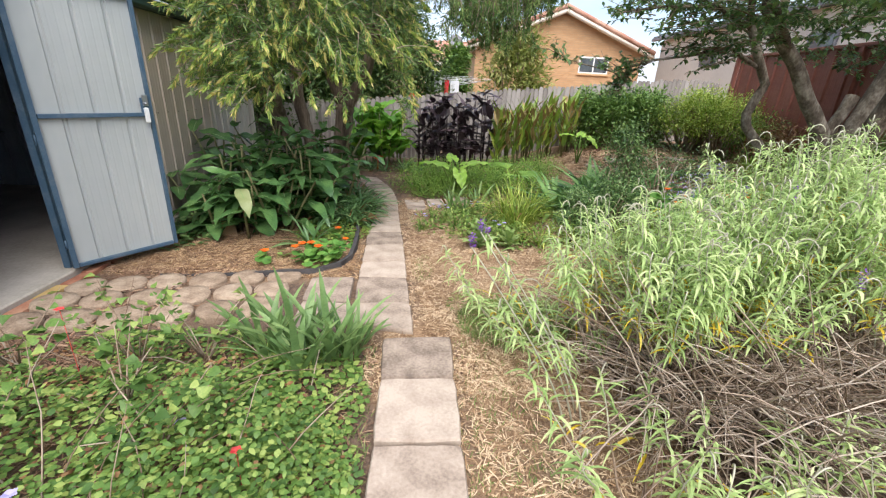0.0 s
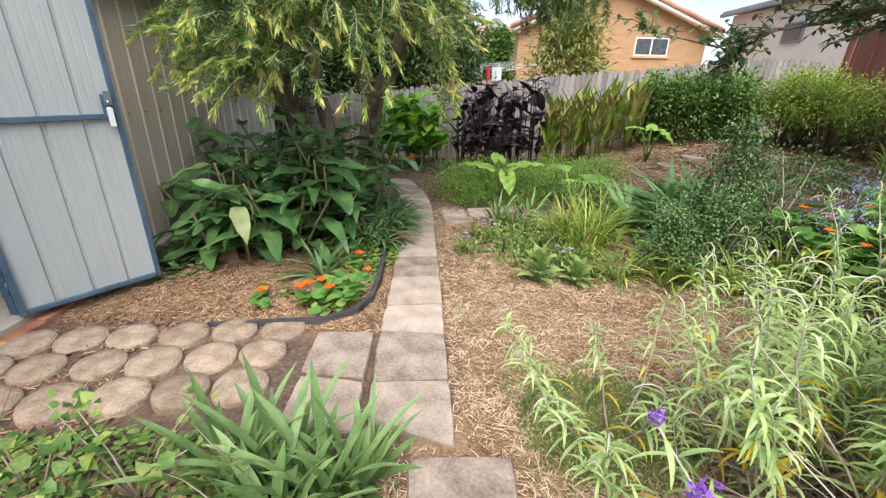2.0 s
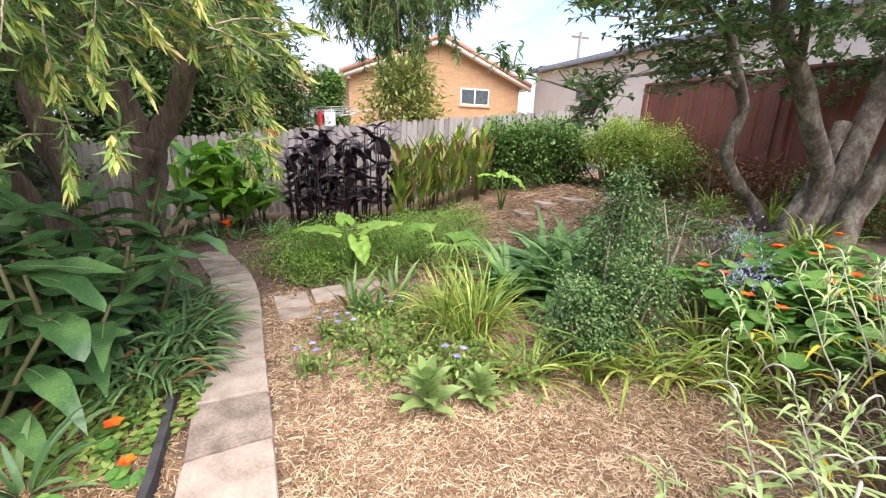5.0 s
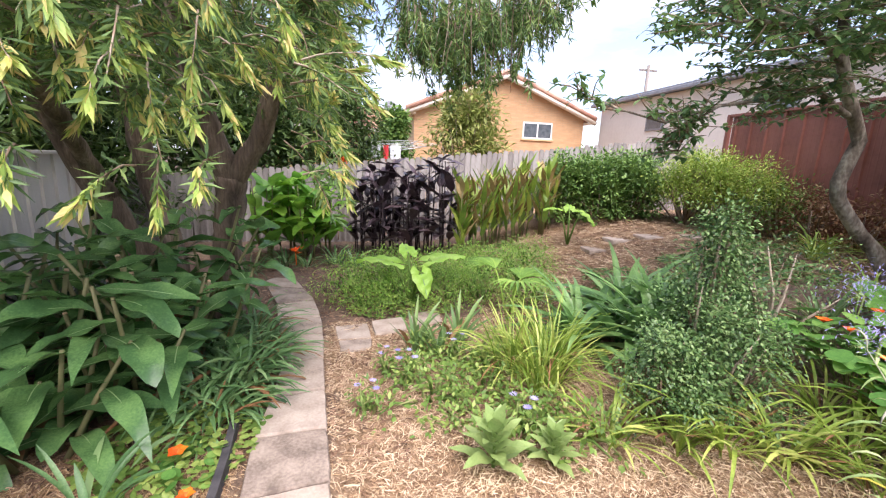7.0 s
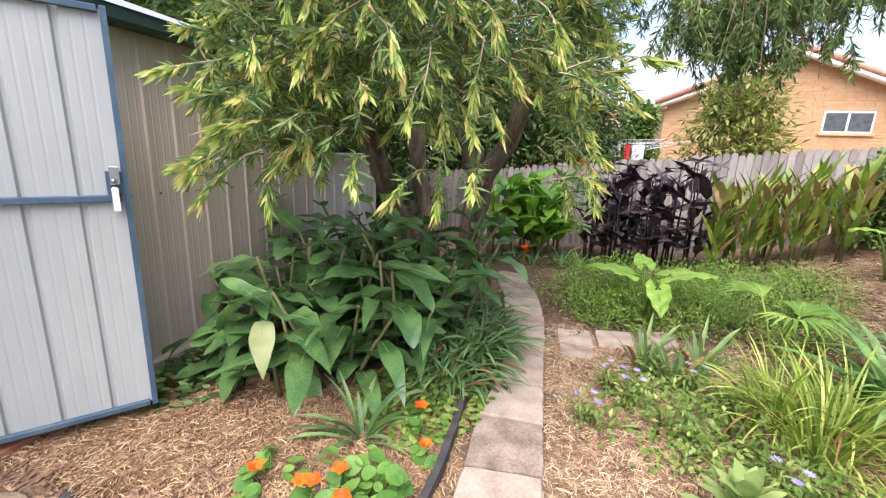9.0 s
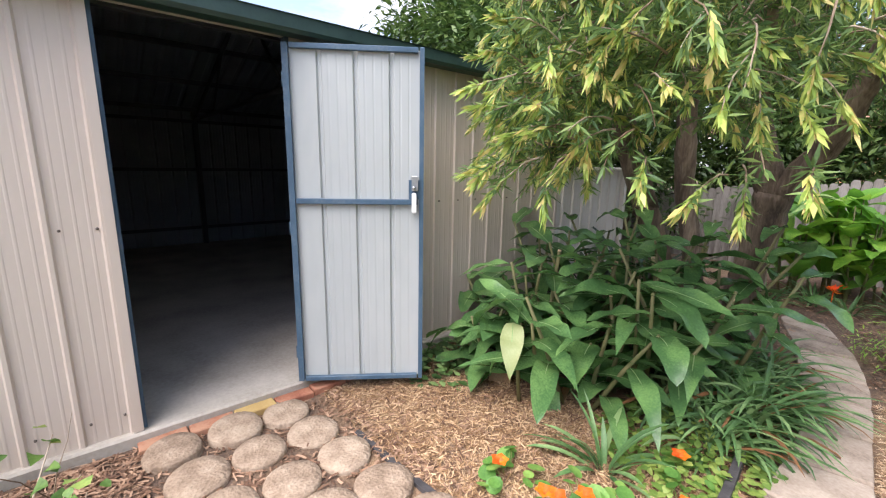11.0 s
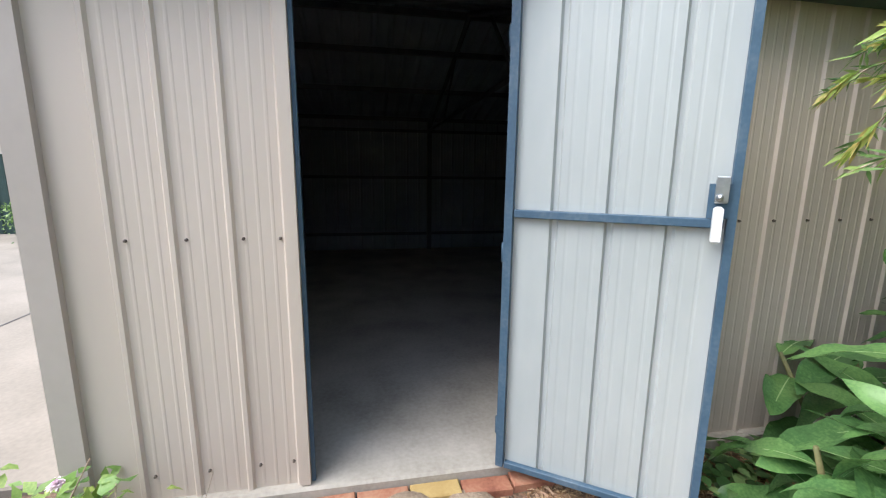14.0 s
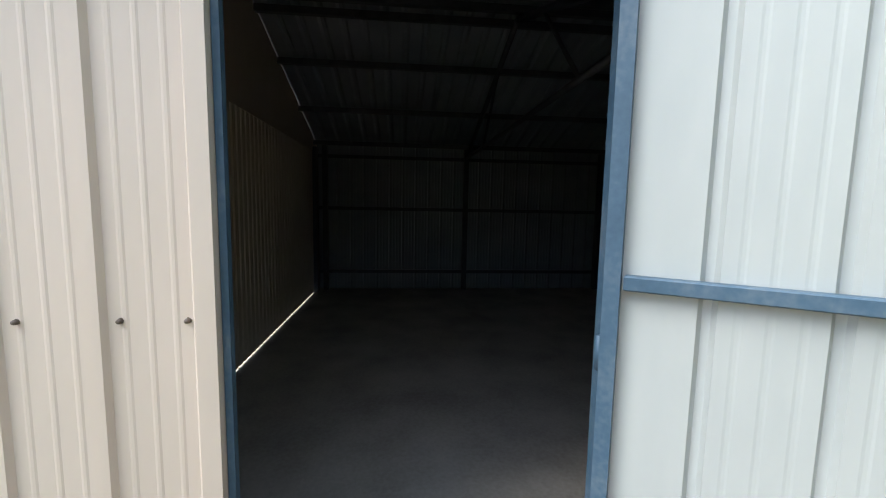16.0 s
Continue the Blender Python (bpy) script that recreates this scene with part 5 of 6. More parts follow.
# strap-leaved border along the path
border = tuft("strap_lily", "dense clump of dark green strap leaves beside the path", "plant", 60, 0.46, 0.026, M_STRAP, (0.4, 1.4), (1.2, 2.5), 0.12, 0.3, dead=0.03)
scatter(border, [(-0.42, 5.0), (-0.52, 5.25), (-0.36, 5.42), (-0.6, 5.6), (-0.42, 5.75), (-0.68, 5.05), (-0.62, 5.9), (-0.5, 6.1), (-0.85, 5.4), (-0.8, 5.8), (-0.38, 5.2), (-0.45, 4.85), (-0.3, 5.6)], "strap lilies along the path", (0.95, 1.2))
ivy = creeper("ivy", "dark ivy at the foot of the shed wall", "ivy", 0.35, 0.55, 420, 0.28, 0.07, M_SHRUB)
ivy.matrix_basis = pose(-2.0, 4.55, 0.0)
under = creeper("leafy_undergrowth", "low leafy undergrowth below the strap lilies", "undergrowth", 0.42, 0.5, 700, 0.18, 0.05, M_WEED)
under.matrix_basis = pose(-0.55, 4.75, 0.0)
palm = tuft("dark_palm", "dark feathery palm fronds beside the fence", "palm", 26, 0.75, 0.03, M_DARKPALM, (0.7, 1.4), (0.8, 1.9), 0.1)
scatter(palm, [(-2.0, 6.35), (-1.85, 6.9)], "dark palms", (1.4, 1.8))
spiky = tuft("spiky_rosette", "dark green spiky rosette growing through the straw", "plant", 20, 0.42, 0.03, M_STRAP, (0.5, 1.4), (0.5, 1.3), 0.05, 0.4, dead=0.06)
scatter(spiky, [(-0.72, 4.25)], scale=(1.0, 1.0))
scatter(nasturtium(0.24, 95, 4, 0.17), [(-0.52, 3.82)], scale=(1, 1), turn=10)
scatter(nasturtium(0.16, 16, 1, 0.1), [(-0.98, 3.85), (-0.42, 4.55), (-0.35, 4.3)], "nasturtiums in the straw bed", (0.9, 1.1))

# ---- bed in front of the stepping stones ----
vine = creeper("vine_cover", "tangle of small green and yellowish vine leaves", "ground cover", 1.25, 0.85, 9500, 0.46, 0.034, M_VINE)
vine.matrix_basis = pose(-1.05, 1.35, 0.0)
vine_low = creeper("vine_cover", "tangle of small green vine leaves by the path", "ground cover", 0.72, 0.95, 5000, 0.24, 0.032, M_WEED)
vine_low.matrix_basis = pose(-0.45, 0.9, 0.0)
vine_edge = creeper("vine_cover", "low green vine leaves round the iris clump", "ground cover", 0.4, 0.5, 900, 0.13, 0.045, M_VINE)
vine_edge.matrix_basis = pose(-0.25, 1.95, 0.0)
iris = tuft("iris", "clump of broad grey-green iris leaves", "plant", 26, 0.52, 0.042, M_IRIS, (1.0, 1.54), (0.1, 1.0), 0.1, 0.3)
scatter(iris, [(-0.32, 2.4), (-0.12, 2.32), (-0.5, 2.36), (-0.25, 2.2), (0.02, 2.36)], "irises beside the path", (0.85, 1.05))
vine_gap = creeper("vine_cover", "low vine leaves between the stones and irises", "ground cover", 0.75, 0.2, 900, 0.1, 0.036, M_VINE)
vine_gap.matrix_basis = pose(-0.95, 2.4, 0.0)
dead_cover = creeper("dry_leaves", "dry brown leaves mixed into the vine bed", "leaf litter", 1.2, 0.95, 1100, 0.36, 0.03, M_DEAD)
dead_cover.matrix_basis = pose(-1.1, 1.5, 0.0)
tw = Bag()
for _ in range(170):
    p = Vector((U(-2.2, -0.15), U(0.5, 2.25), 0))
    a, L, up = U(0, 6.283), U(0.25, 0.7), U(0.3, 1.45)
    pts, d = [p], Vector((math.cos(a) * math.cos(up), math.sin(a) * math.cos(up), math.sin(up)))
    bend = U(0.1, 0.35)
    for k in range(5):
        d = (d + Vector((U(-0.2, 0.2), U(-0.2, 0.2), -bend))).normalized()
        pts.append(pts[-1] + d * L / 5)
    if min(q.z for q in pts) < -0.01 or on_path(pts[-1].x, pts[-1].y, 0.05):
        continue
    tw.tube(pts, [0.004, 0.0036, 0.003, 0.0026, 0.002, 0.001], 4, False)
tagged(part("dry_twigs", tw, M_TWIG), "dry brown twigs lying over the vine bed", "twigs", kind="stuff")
for x, y, h in ((-1.15, 2.2, 0.45), (-0.8, 2.25, 0.4), (-1.7, 2.1, 0.45), (-1.45, 1.8, 0.5), (-1.95, 1.75, 0.5), (-1.0, 1.85, 0.4), (-0.7, 1.6, 0.35), (-1.75, 1.4, 0.45), (-1.25, 1.35, 0.4)):
    t = thing("straggly_shrub", "straggly thin-stemmed shrub with sparse lobed leaves", "shrub", "straggly shrubs in the vine bed")
    t.matrix_basis = pose(x, y, 0)
    st, lf = Bag(), Bag()
    for _ in range(6):
        a = U(0, 6.283)
        pts = [Vector((0, 0, 0)), Vector((math.cos(a) * 0.1, math.sin(a) * 0.1, h * 0.5)), Vector((math.cos(a) * 0.26, math.sin(a) * 0.26, h * U(0.8, 1.1)))]
        st.tube(pts, [0.006, 0.004, 0.002], 5)
        for _ in range(9):
            q = pts[1].lerp(pts[2], U(0, 1.05))
            b = U(0, 6.283)
            lf.disc(q + Vector((U(-0.05, 0.05), U(-0.05, 0.05), U(-0.02, 0.04))), (U(-0.7, 0.7), U(-0.7, 0.7), 1), U(0.016, 0.034), 6, 0.1, 0.25)
    part("stems", st, M_TWIG, t)
    part("leaves", lf, M_VINE, t)
for x, y, z, m, lab in ((-0.28, 1.42, 0.2, M_RED, "small red flower in the vine bed"), (-1.35, 2.05, 0.45, M_RED, "small red flower in the vine bed"), (-0.55, 1.55, 0.22, M_BLUEFL, "small blue flower in the vine bed"), (-0.9, 1.2, 0.25, M_BLUEFL, "small blue flower in the vine bed")):
    f = Bag()
    for j in range(5):
        f.blade((0, 0, 0), j * 1.257, 0.5, 0.026, 0.024, 0.8, 3, 0.1, "oval")
    f.tube([(0, 0, 0), (0, 0, -z)], 0.002, 4, False)
    tagged(part("flower", f, m), lab, "flower").matrix_basis = pose(x, y, z)

dahlia = shrub("dahlia", "leafy dahlia plant with a pale pink flower by the shed corner", "flower", 0.26, 0.36, 0.05, 16, 260, 0.06, 0.085, 0.045, M_WEED, M_GRASS, 8)
dahlia.matrix_basis = pose(-2.15, 1.72, 0.0) @ Matrix.Scale(0.82, 4)
bloom = Bag()
for ring, (k, pit) in enumerate(((14, 0.0), (12, 0.45), (9, 0.9), (6, 1.3))):
    for j in range(k):
        bloom.blade((-0.14, -0.07, 0.34), j * 6.283 / k + ring * 0.2, pit, 0.045 - 0.005 * ring, 0.018, 0.3, 3, 0.25, "oval")
bloom.tube([(-0.14, -0.07, 0.335), (-0.08, -0.04, 0.0)], 0.004, 5)
part("bloom", bloom, M_PINK, dahlia, "pale pink dahlia bloom")

# ---- sage bed ----
sage_a, sage_b, sage_c = salvia(1.15, 22, nodes=22), salvia(1.24, 20, nodes=22), salvia(1.05, 22, nodes=20)
scatter(sage_a, [(1.9, 1.85), (2.3, 2.2), (2.65, 2.5), (2.9, 2.1), (3.2, 2.5), (1.95, 2.1), (3.5, 2.2)], "sage bushes", (0.85, 1.1))
scatter(sage_b, [(1.62, 1.9), (2.5, 2.35), (2.45, 2.05), (3.0, 2.75), (3.4, 2.8), (2.6, 1.6)], "sage bushes", (0.8, 1.0))
scatter(sage_c, [(1.6, 2.2), (2.05, 2.3), (2.85, 2.35)], "sage bushes", (0.85, 1.05))
open_sage = salvia(0.95, 8, 0.1, 9)
open_sage["label"] = "open sage bush with few pale leaves and bare stems"
scatter(open_sage, [(1.65, 2.5), (2.15, 2.65), (2.45, 2.8), (1.85, 2.45)], "open sage bushes", (0.85, 1.05))
thin_sage = salvia(0.8, 6, 0, 6)
thin_sage["label"] = "thin sage stalks with sparse pale leaves"
scatter(thin_sage, [(2.15, 3.3), (2.75, 3.4), (2.9, 3.1), (3.3, 3.3)], "thin sage stalks", (0.85, 1.1))
low_sage = salvia(0.5, 9, 0, 13, 0.4)
low_sage["label"] = "low sage shoots with purple flowers at the bed's edge"
scatter(low_sage, [(1.12, 2.62), (1.3, 2.35), (1.3, 1.2), (1.55, 1.05), (1.8, 1.0), (2.05, 1.05)], "low sage shoots", (0.8, 1.05))
for foot, top, bloom_size in (((1.2, 1.75, 0), (0.62, 1.52, 1.09), 0.045), ((1.15, 1.7, 0), (0.59, 1.5, 1.04), 0.045), ((1.25, 1.85, 0), (0.68, 1.72, 1.02), 0.025), ((1.2, 1.65, 0), (0.82, 1.5, 0.86), 0.0)):
    shoot = thing("sage_shoot", "leaning sage shoot with a purple flower spike" if bloom_size else "leaning leafy sage shoot", "flower" if bloom_size else "shrub", "leaning sage shoots")
    a, b = Vector(foot), Vector(top)
    line_pts = [a.lerp(b, k / 8) + Vector((-0.12, -0.03, 0.1)) * math.sin(k / 8 * 3.14) * -0.8 for k in range(9)]
    part("stem", Bag().tube(line_pts, [0.006, 0.0055, 0.005, 0.0045, 0.004, 0.0036, 0.003, 0.0026, 0.002], 5), M_SALVIA_STEM, shoot)
    lv = Bag()
    for k in range(13):
        x = 3.6 + 4.2 * k / 12
        p = line_pts[int(x)].lerp(line_pts[int(x) + 1], x - int(x))
        yaw0 = k * 1.7
        for side in (0, math.pi):
            lv.blade(p, yaw0 + side + U(-0.3, 0.3), U(-0.2, 0.6), U(0.06, 0.11), U(0.006, 0.01), U(1.0, 2.2), 5, 0.3, "lance")
    part("leaves", lv, M_SALVIA, shoot)
    if bloom_size:
        fl = Bag()
        for _ in range(46):
            k = U(0, 1)
            fl.leaflet(b + Vector((0.008 * math.cos(k * 60), 0.008 * math.sin(k * 60), bloom_size * k)), (U(-1, 1), U(-1, 1), U(-0.2, 0.6)), (0, 0, 1), 0.011, 0.006)
        part("flower_spikes", fl, M_PURPLE, shoot, "purple flower spike")
dry = Bag()
for n_ in range(1500):
    # stems fan out from a few crowns and arch back towards the ground
    cx, cy = ((1.75, 1.75), (2.1, 1.5), (2.45, 1.7), (2.0, 2.1), (2.7, 2.0))[n_ % 5]
    x0, y0 = cx + rng.gauss(0, 0.16), cy + rng.gauss(0, 0.16)
    a = U(2.2, 6.0) if U(0, 1) < 0.75 else U(0, 6.283)
    L, up = U(0.35, 0.95), U(0.25, 1.15)
    p, d = Vector((x0, y0, U(0.0, 0.2) + land(x0, y0))), Vector((math.cos(a) * math.cos(up), math.sin(a) * math.cos(up), math.sin(up)))
    pts, bend = [p], U(0.05, 0.32)
    for k in range(4):
        d = (d + Vector((U(-0.12, 0.12), U(-0.12, 0.12), -bend))).normalized()
        pts.append(pts[-1] + d * L / 4)
    if pts[-1].x < 0.85 or min(q.z - land(q.x, q.y) for q in pts) < -0.01:
        continue
    r = U(0.0025, 0.006)
    dry.tube(pts, [r, r * 0.85, r * 0.7, r * 0.55, r * 0.3], 4, False)
tagged(part("dry_stems", dry, M_SAGE_TWIG), "dense dry brown stems below the sage bushes", "stems", kind="stuff")

# ---- middle bed ----
M_LEAFY = leaf_mat("light_weed_leaf", (0.186, 0.286, 0.078), (0.286, 0.403, 0.130), (0.400, 0.494, 0.182), 0.5, 0.3)
def dock(n=22, L=0.25):
    t = thing("broadleaf_weed", "light green broad-leaved weed with a whorl of leaves", "plant", "broad-leaved weeds in the straw")
    part("stem", Bag().tube([(0, 0, 0), (0, 0, 0.24)], [0.01, 0.006], 6), M_GRASS, t)
    for j in range(n):
        part("leaf", Bag().blade((0, 0, 0.03 + 0.2 * j / n), j * 2.4, 0.45 + 0.85 * j / n, L * (1 - 0.4 * j / n), 0.082, U(0.3, 0.9), 8, 0.2, "oval", U(-0.3, 0.3), 0.2), M_LEAFY, t)
    return t


d1 = dock()
d1.matrix_basis = at_ground(1.05, 4.28, 20)
d2 = copy_thing(d1, at_ground(1.36, 4.25, 140, 0.75))
weeds = shrub("weedy_patch", "patch of low leafy weeds among the straw", "weeds", 0.34, 0.17, 0.02, 20, 300, 0.05, 0.05, 0.026, M_WEED, M_GRASS, 10)
scatter(weeds, [(0.98, 4.72), (1.2, 5.05), (0.82, 5.0), (1.35, 4.65), (1.32, 5.35), (0.9, 5.4), (1.55, 4.5)], "weeds in the middle bed", (0.75, 1.1))
aster = shrub("aster", "small aster plant with lavender flowers", "flower", 0.14, 0.2, 0.04, 9, 110, 0.04, 0.045, 0.018, M_WEED, M_GRASS, 6)
fb = Bag()
for x, y in ((0.05, 0.02), (-0.06, 0.05), (0.0, -0.07)):
    for j in range(11):
        fb.blade((x, y, 0.22), j * 0.571, 0.25, 0.028, 0.008, 0.3, 2, 0.0, "lance")
part("blooms", fb, M_BLUEFL, aster, "lavender daisy blooms")
scatter(aster, [(0.72, 5.15), (0.45, 4.85), (0.6, 5.3), (1.3, 4.5), (1.12, 5.45)], "asters", (0.8, 1.1))
iris_b = tuft("iris", "pale grey-green iris clump", "plant", 16, 0.4, 0.036, M_IRIS, (0.9, 1.5), (0.2, 1.4), 0.06, 0.3, dead=0.05)
scatter(iris_b, [(1.02, 5.55), (1.22, 5.75), (0.85, 5.7)], "irises in the middle bed", (1.05, 1.3))
lime = tuft("arching_grass", "clump of arching lime green grass blades", "ornamental grass", 120, 0.68, 0.014, M_LIME, (0.9, 1.5), (0.5, 2.0), 0.13, 0.2, dead=0.06)
scatter(lime, [(1.62, 4.95), (1.78, 5.15), (1.5, 5.2)], "arching grasses", (0.95, 1.15))
day = tuft("daylily", "clump of green daylily straps", "plant", 42, 0.5, 0.018, M_LIME, (0.8, 1.5), (0.9, 2.2), 0.08, 0.3, dead=0.05)
scatter(day, [(2.45, 3.95), (2.7, 3.85), (2.25, 4.1), (2.85, 4.1), (1.75, 4.35), (2.05, 4.2), (2.6, 3.65), (3.0, 3.8)], "daylilies", (0.8, 1.1))
darkbush = shrub("dark_leaved_shrub", "upright shrub with small glossy dark green leaves", "shrub", 0.44, 0.8, 0.05, 54, 5200, 0.06, 0.036, 0.021, M_SHRUB, M_TWIG, 14)
scatter(darkbush, [(2.12, 4.42), (2.5, 4.36)], "dark-leaved shrubs", (0.66, 0.78))
spire = shrub("upright_shrub", "narrow upright shrub with small glossy leaves", "shrub", 0.26, 1.16, 0.1, 60, 4600, 0.075, 0.036, 0.021, M_SHRUB, M_TWIG, 12)
scatter(spire, [(2.75, 4.8)], scale=(0.92, 0.92))
airy = shrub("airy_shrub", "open shrub with long pale twigs and small dark leaves", "shrub", 0.65, 0.95, 0.3, 46, 1500, 0.1, 0.036, 0.018, M_SHRUB, M_TWIG, 9)
scatter(airy, [(3.15, 4.75), (2.65, 4.75)], "airy shrubs", (0.75, 0.85))
cord = tuft("broad_strap_plant", "dark green broad strap-leaved plant", "plant", 46, 0.72, 0.07, M_CORD, (0.4, 1.4), (0.7, 1.6), 0.08, 0.35, "lance", dead=0.04)
scatter(cord, [(2.5, 5.3), (2.9, 5.4), (2.2, 5.45), (3.25, 5.25), (2.75, 5.7), (2.65, 5.1)], "broad strap plants", (1.15, 1.35))
agave = tuft("grey_rosette", "grey-green spiky rosette plant", "plant", 30, 0.4, 0.03, M_IRIS, (0.3, 1.4), (0.3, 0.9), 0.05, 0.35)
scatter(agave, [(3.45, 5.15), (3.7, 4.75)], "grey rosettes", (0.9, 1.1))
big_nast = nasturtium(0.5, 100, 4, 0.34, 0.078)
scatter(big_nast, [(3.3, 4.25), (3.6, 3.95), (3.15, 3.75), (3.95, 4.2), (3.5, 3.5)], "nasturtiums in the sloping bed", (0.85, 1.05))
lav = thing("lavender_spires", "faded lavender-blue flower spires", "flower")
lv = Bag()
for _ in range(260):
    lv.leaflet((rng.gauss(0, 0.09), rng.gauss(0, 0.09), 0.45 + rng.gauss(0, 0.07)), (U(-1, 1), U(-1, 1), U(0, 1)), (0, 0, 1), 0.03, 0.009)
part("blooms", lv, M_BLUEFL, lav)
part("stalks", Bag().tube([(0, 0, 0), (0, 0, 0.45)], 0.006, 5).tube([(0.03, 0, 0), (0.08, 0.02, 0.4)], 0.005, 5), M_GRASS, lav)
scatter(lav, [(3.05, 4.05), (3.55, 4.5)], "lavender spires", (0.85, 1.0))
ferny = shrub("ferny_ground_plant", "mound of bright feathery green leaves", "ground cover", 0.48, 0.36, 0.03, 60, 1500, 0.06, 0.045, 0.011, M_FERNY, M_GRASS, 10)
scatter(ferny, [(0.5, 6.75), (0.9, 6.9), (1.35, 6.85), (0.65, 7.25), (1.1, 7.35), (1.6, 7.25), (1.75, 6.75), (0.35, 7.1), (1.45, 7.75), (0.9, 7.8), (2.0, 7.5), (2.3, 7.0), (2.1, 6.4), (2.6, 7.6), (1.9, 8.0)], "feathery ground plants", (0.8, 1.15))
creep = creeper("low_creeper", "dark low creeper spilling to the path", "ground cover", 0.55, 0.3, 900, 0.2, 0.04, M_WEED)
creep.matrix_basis = pose(0.85, 6.62, 0.0)


def heart_leaf(tip, yaw, pitch, length, droop):
    """A heart-shaped leaf: two rounded lobes behind the stalk, a wavy edge and a pointed end."""
    bag, rows, half = Bag(), 14, 4
    side = Vector((-math.sin(yaw), math.cos(yaw), 0))
    back = Vector((math.cos(yaw) * math.cos(pitch), math.sin(yaw) * math.cos(pitch), math.sin(pitch)))
    p = tip - back * length * 0.26
    for i in range(rows + 1):
        t = i / rows
        a = pitch - droop * max(t - 0.26, 0)
        d = Vector((math.cos(yaw) * math.cos(a), math.sin(yaw) * math.cos(a), math.sin(a)))
        up = d.cross(side)
        w = 0.33 * length * max(math.sin(math.pi * min(t * 0.96 + 0.04, 1.0) ** 0.62), 0.0) ** 0.8
        inner = 0.13 * length * max(1 - t / 0.26, 0) if t < 0.26 else 0.0
        for k in range(-half, half + 1):
            u = k / half
            x = math.copysign(inner + (max(w, inner + 0.004) - inner) * abs(u), u) if k else 0.0
            if t < 0.26 and k == 0:
                x = 0.0
            q = p + side * x + up * (0.22 * abs(x) - 0.05 * length * u * u * u * u + 0.012 * math.sin(t * 21 + k))
            if t < 0.26 and abs(u) < 0.3:
                q = q.lerp(tip, min(inner / (0.13 * length) + 0.2, 1.0))
            bag.v.append(tuple(q))
        p = p + d * (length / rows)
    n = 2 * half + 1
    bag.f += [(i * n + k, i * n + k + 1, (i + 1) * n + k + 1, (i + 1) * n + k) for i in range(rows) for k in range(n - 1) if not (i < 0.26 * rows and k in (half - 1, half))]
    return bag


def taro(x, y, stalks):
    t = thing("taro", "taro plant with large heart-shaped light green leaves", "plant", "taro plants")
    t.matrix_basis = pose(x, y, floor_z(x, y))
    for a, lean, h, L, pit, drp in stalks:
        tip = Vector((math.cos(a) * lean, math.sin(a) * lean, h))
        part("stalk", Bag().tube([(0, 0, 0), tip * 0.55 + Vector((0, 0, 0.06)), tip], [0.016, 0.012, 0.008], 7), M_GRASS, t)
        lf = heart_leaf(tip, a, pit, L, drp)
        leaf = part("leaf", lf, M_TARO, t)
        part("midrib", Bag().blade(tip, a, pit, L * 0.74, 0.012, drp * 0.75, 8, 0, "strap", 0, 0, 0.005), M_MIDRIB, leaf)


taro(0.95, 6.75, [(2.9, 0.2, 0.46, 0.52, 0.25, 0.7), (-1.2, 0.2, 0.4, 0.36, -0.9, 0.5), (0.1, 0.2, 0.48, 0.55, 0.3, 0.7), (1.8, 0.1, 0.55, 0.3, 0.5, 0.6)])
taro(3.35, 7.9, [(3.0, 0.16, 0.5, 0.32, 0.25, 0.8), (-0.8, 0.15, 0.48, 0.36, -0.4, 0.9), (1.2, 0.1, 0.5, 0.26, 0.5, 0.6)])
fan = thing("fan_palm_seedling", "young fan palm with pale pleated fronds", "palm")
fan.matrix_basis = at_ground(1.8, 6.1, 0, 1.25)
for a0, h in ((2.2, 0.4), (0.6, 0.32), (-1.6, 0.36)):
    c = Vector((math.cos(a0) * 0.14, math.sin(a0) * 0.14, h))
    f = Bag()
    for j in range(15):
        f.blade(c, a0 + (j - 7) * 0.17, 0.45, 0.34 * (1 - abs(j - 7) * 0.03), 0.026, 0.95, 5, 0.35, "lance")
    f.tube([(0, 0, 0), c * 0.6 + Vector((0, 0, 0.04)), c], 0.006, 5)
    part("frond", f, M_FERNY, fan)


# ---- cannas along the back fence ----
def canna(h, leaves, mat, dry=0.0, L=0.42, w=0.14, rise=(0.6, 1.25), bend=(0.3, 1.6), blade_shape="lance"):
    t = thing("canna", "tall canna with broad paddle leaves", "plant")
    lv, dv = Bag(), Bag()
    for s in range(5):
        a0 = U(0, 6.283)
        o = Vector((0.13 * math.cos(a0) * U(0, 1), 0.13 * math.sin(a0) * U(0, 1), 0))
        hh = h * U(0.72, 1.05)
        tip = o * 1.6 + Vector((U(-0.06, 0.06), U(-0.06, 0.06), hh))
        part("stalk", Bag().tube([o, o.lerp(tip, 0.5), tip], [0.014, 0.012, 0.006], 6), M_GINGER_STEM if mat is not M_CANNA_DARK else M_CANNA_DARK, t)
        for j in range(leaves):
            k = 0.22 + 0.76 * j / (leaves - 1)
            bag = dv if U(0, 1) < dry else lv
            bag.blade(o.lerp(tip, k), j * 2.4 + a0, U(*rise), L * U(0.7, 1.1) * (1.1 - 0.35 * k), w * U(0.7, 1.1), U(*bend), 7, 0.26, blade_shape, U(-0.5, 0.5), 0.15)
    part("leaves", lv, mat, t)
    if dv.v:
        part("withered_leaves", dv, M_CANNA_DRY, t, "withered brown leaf ends")
    return t


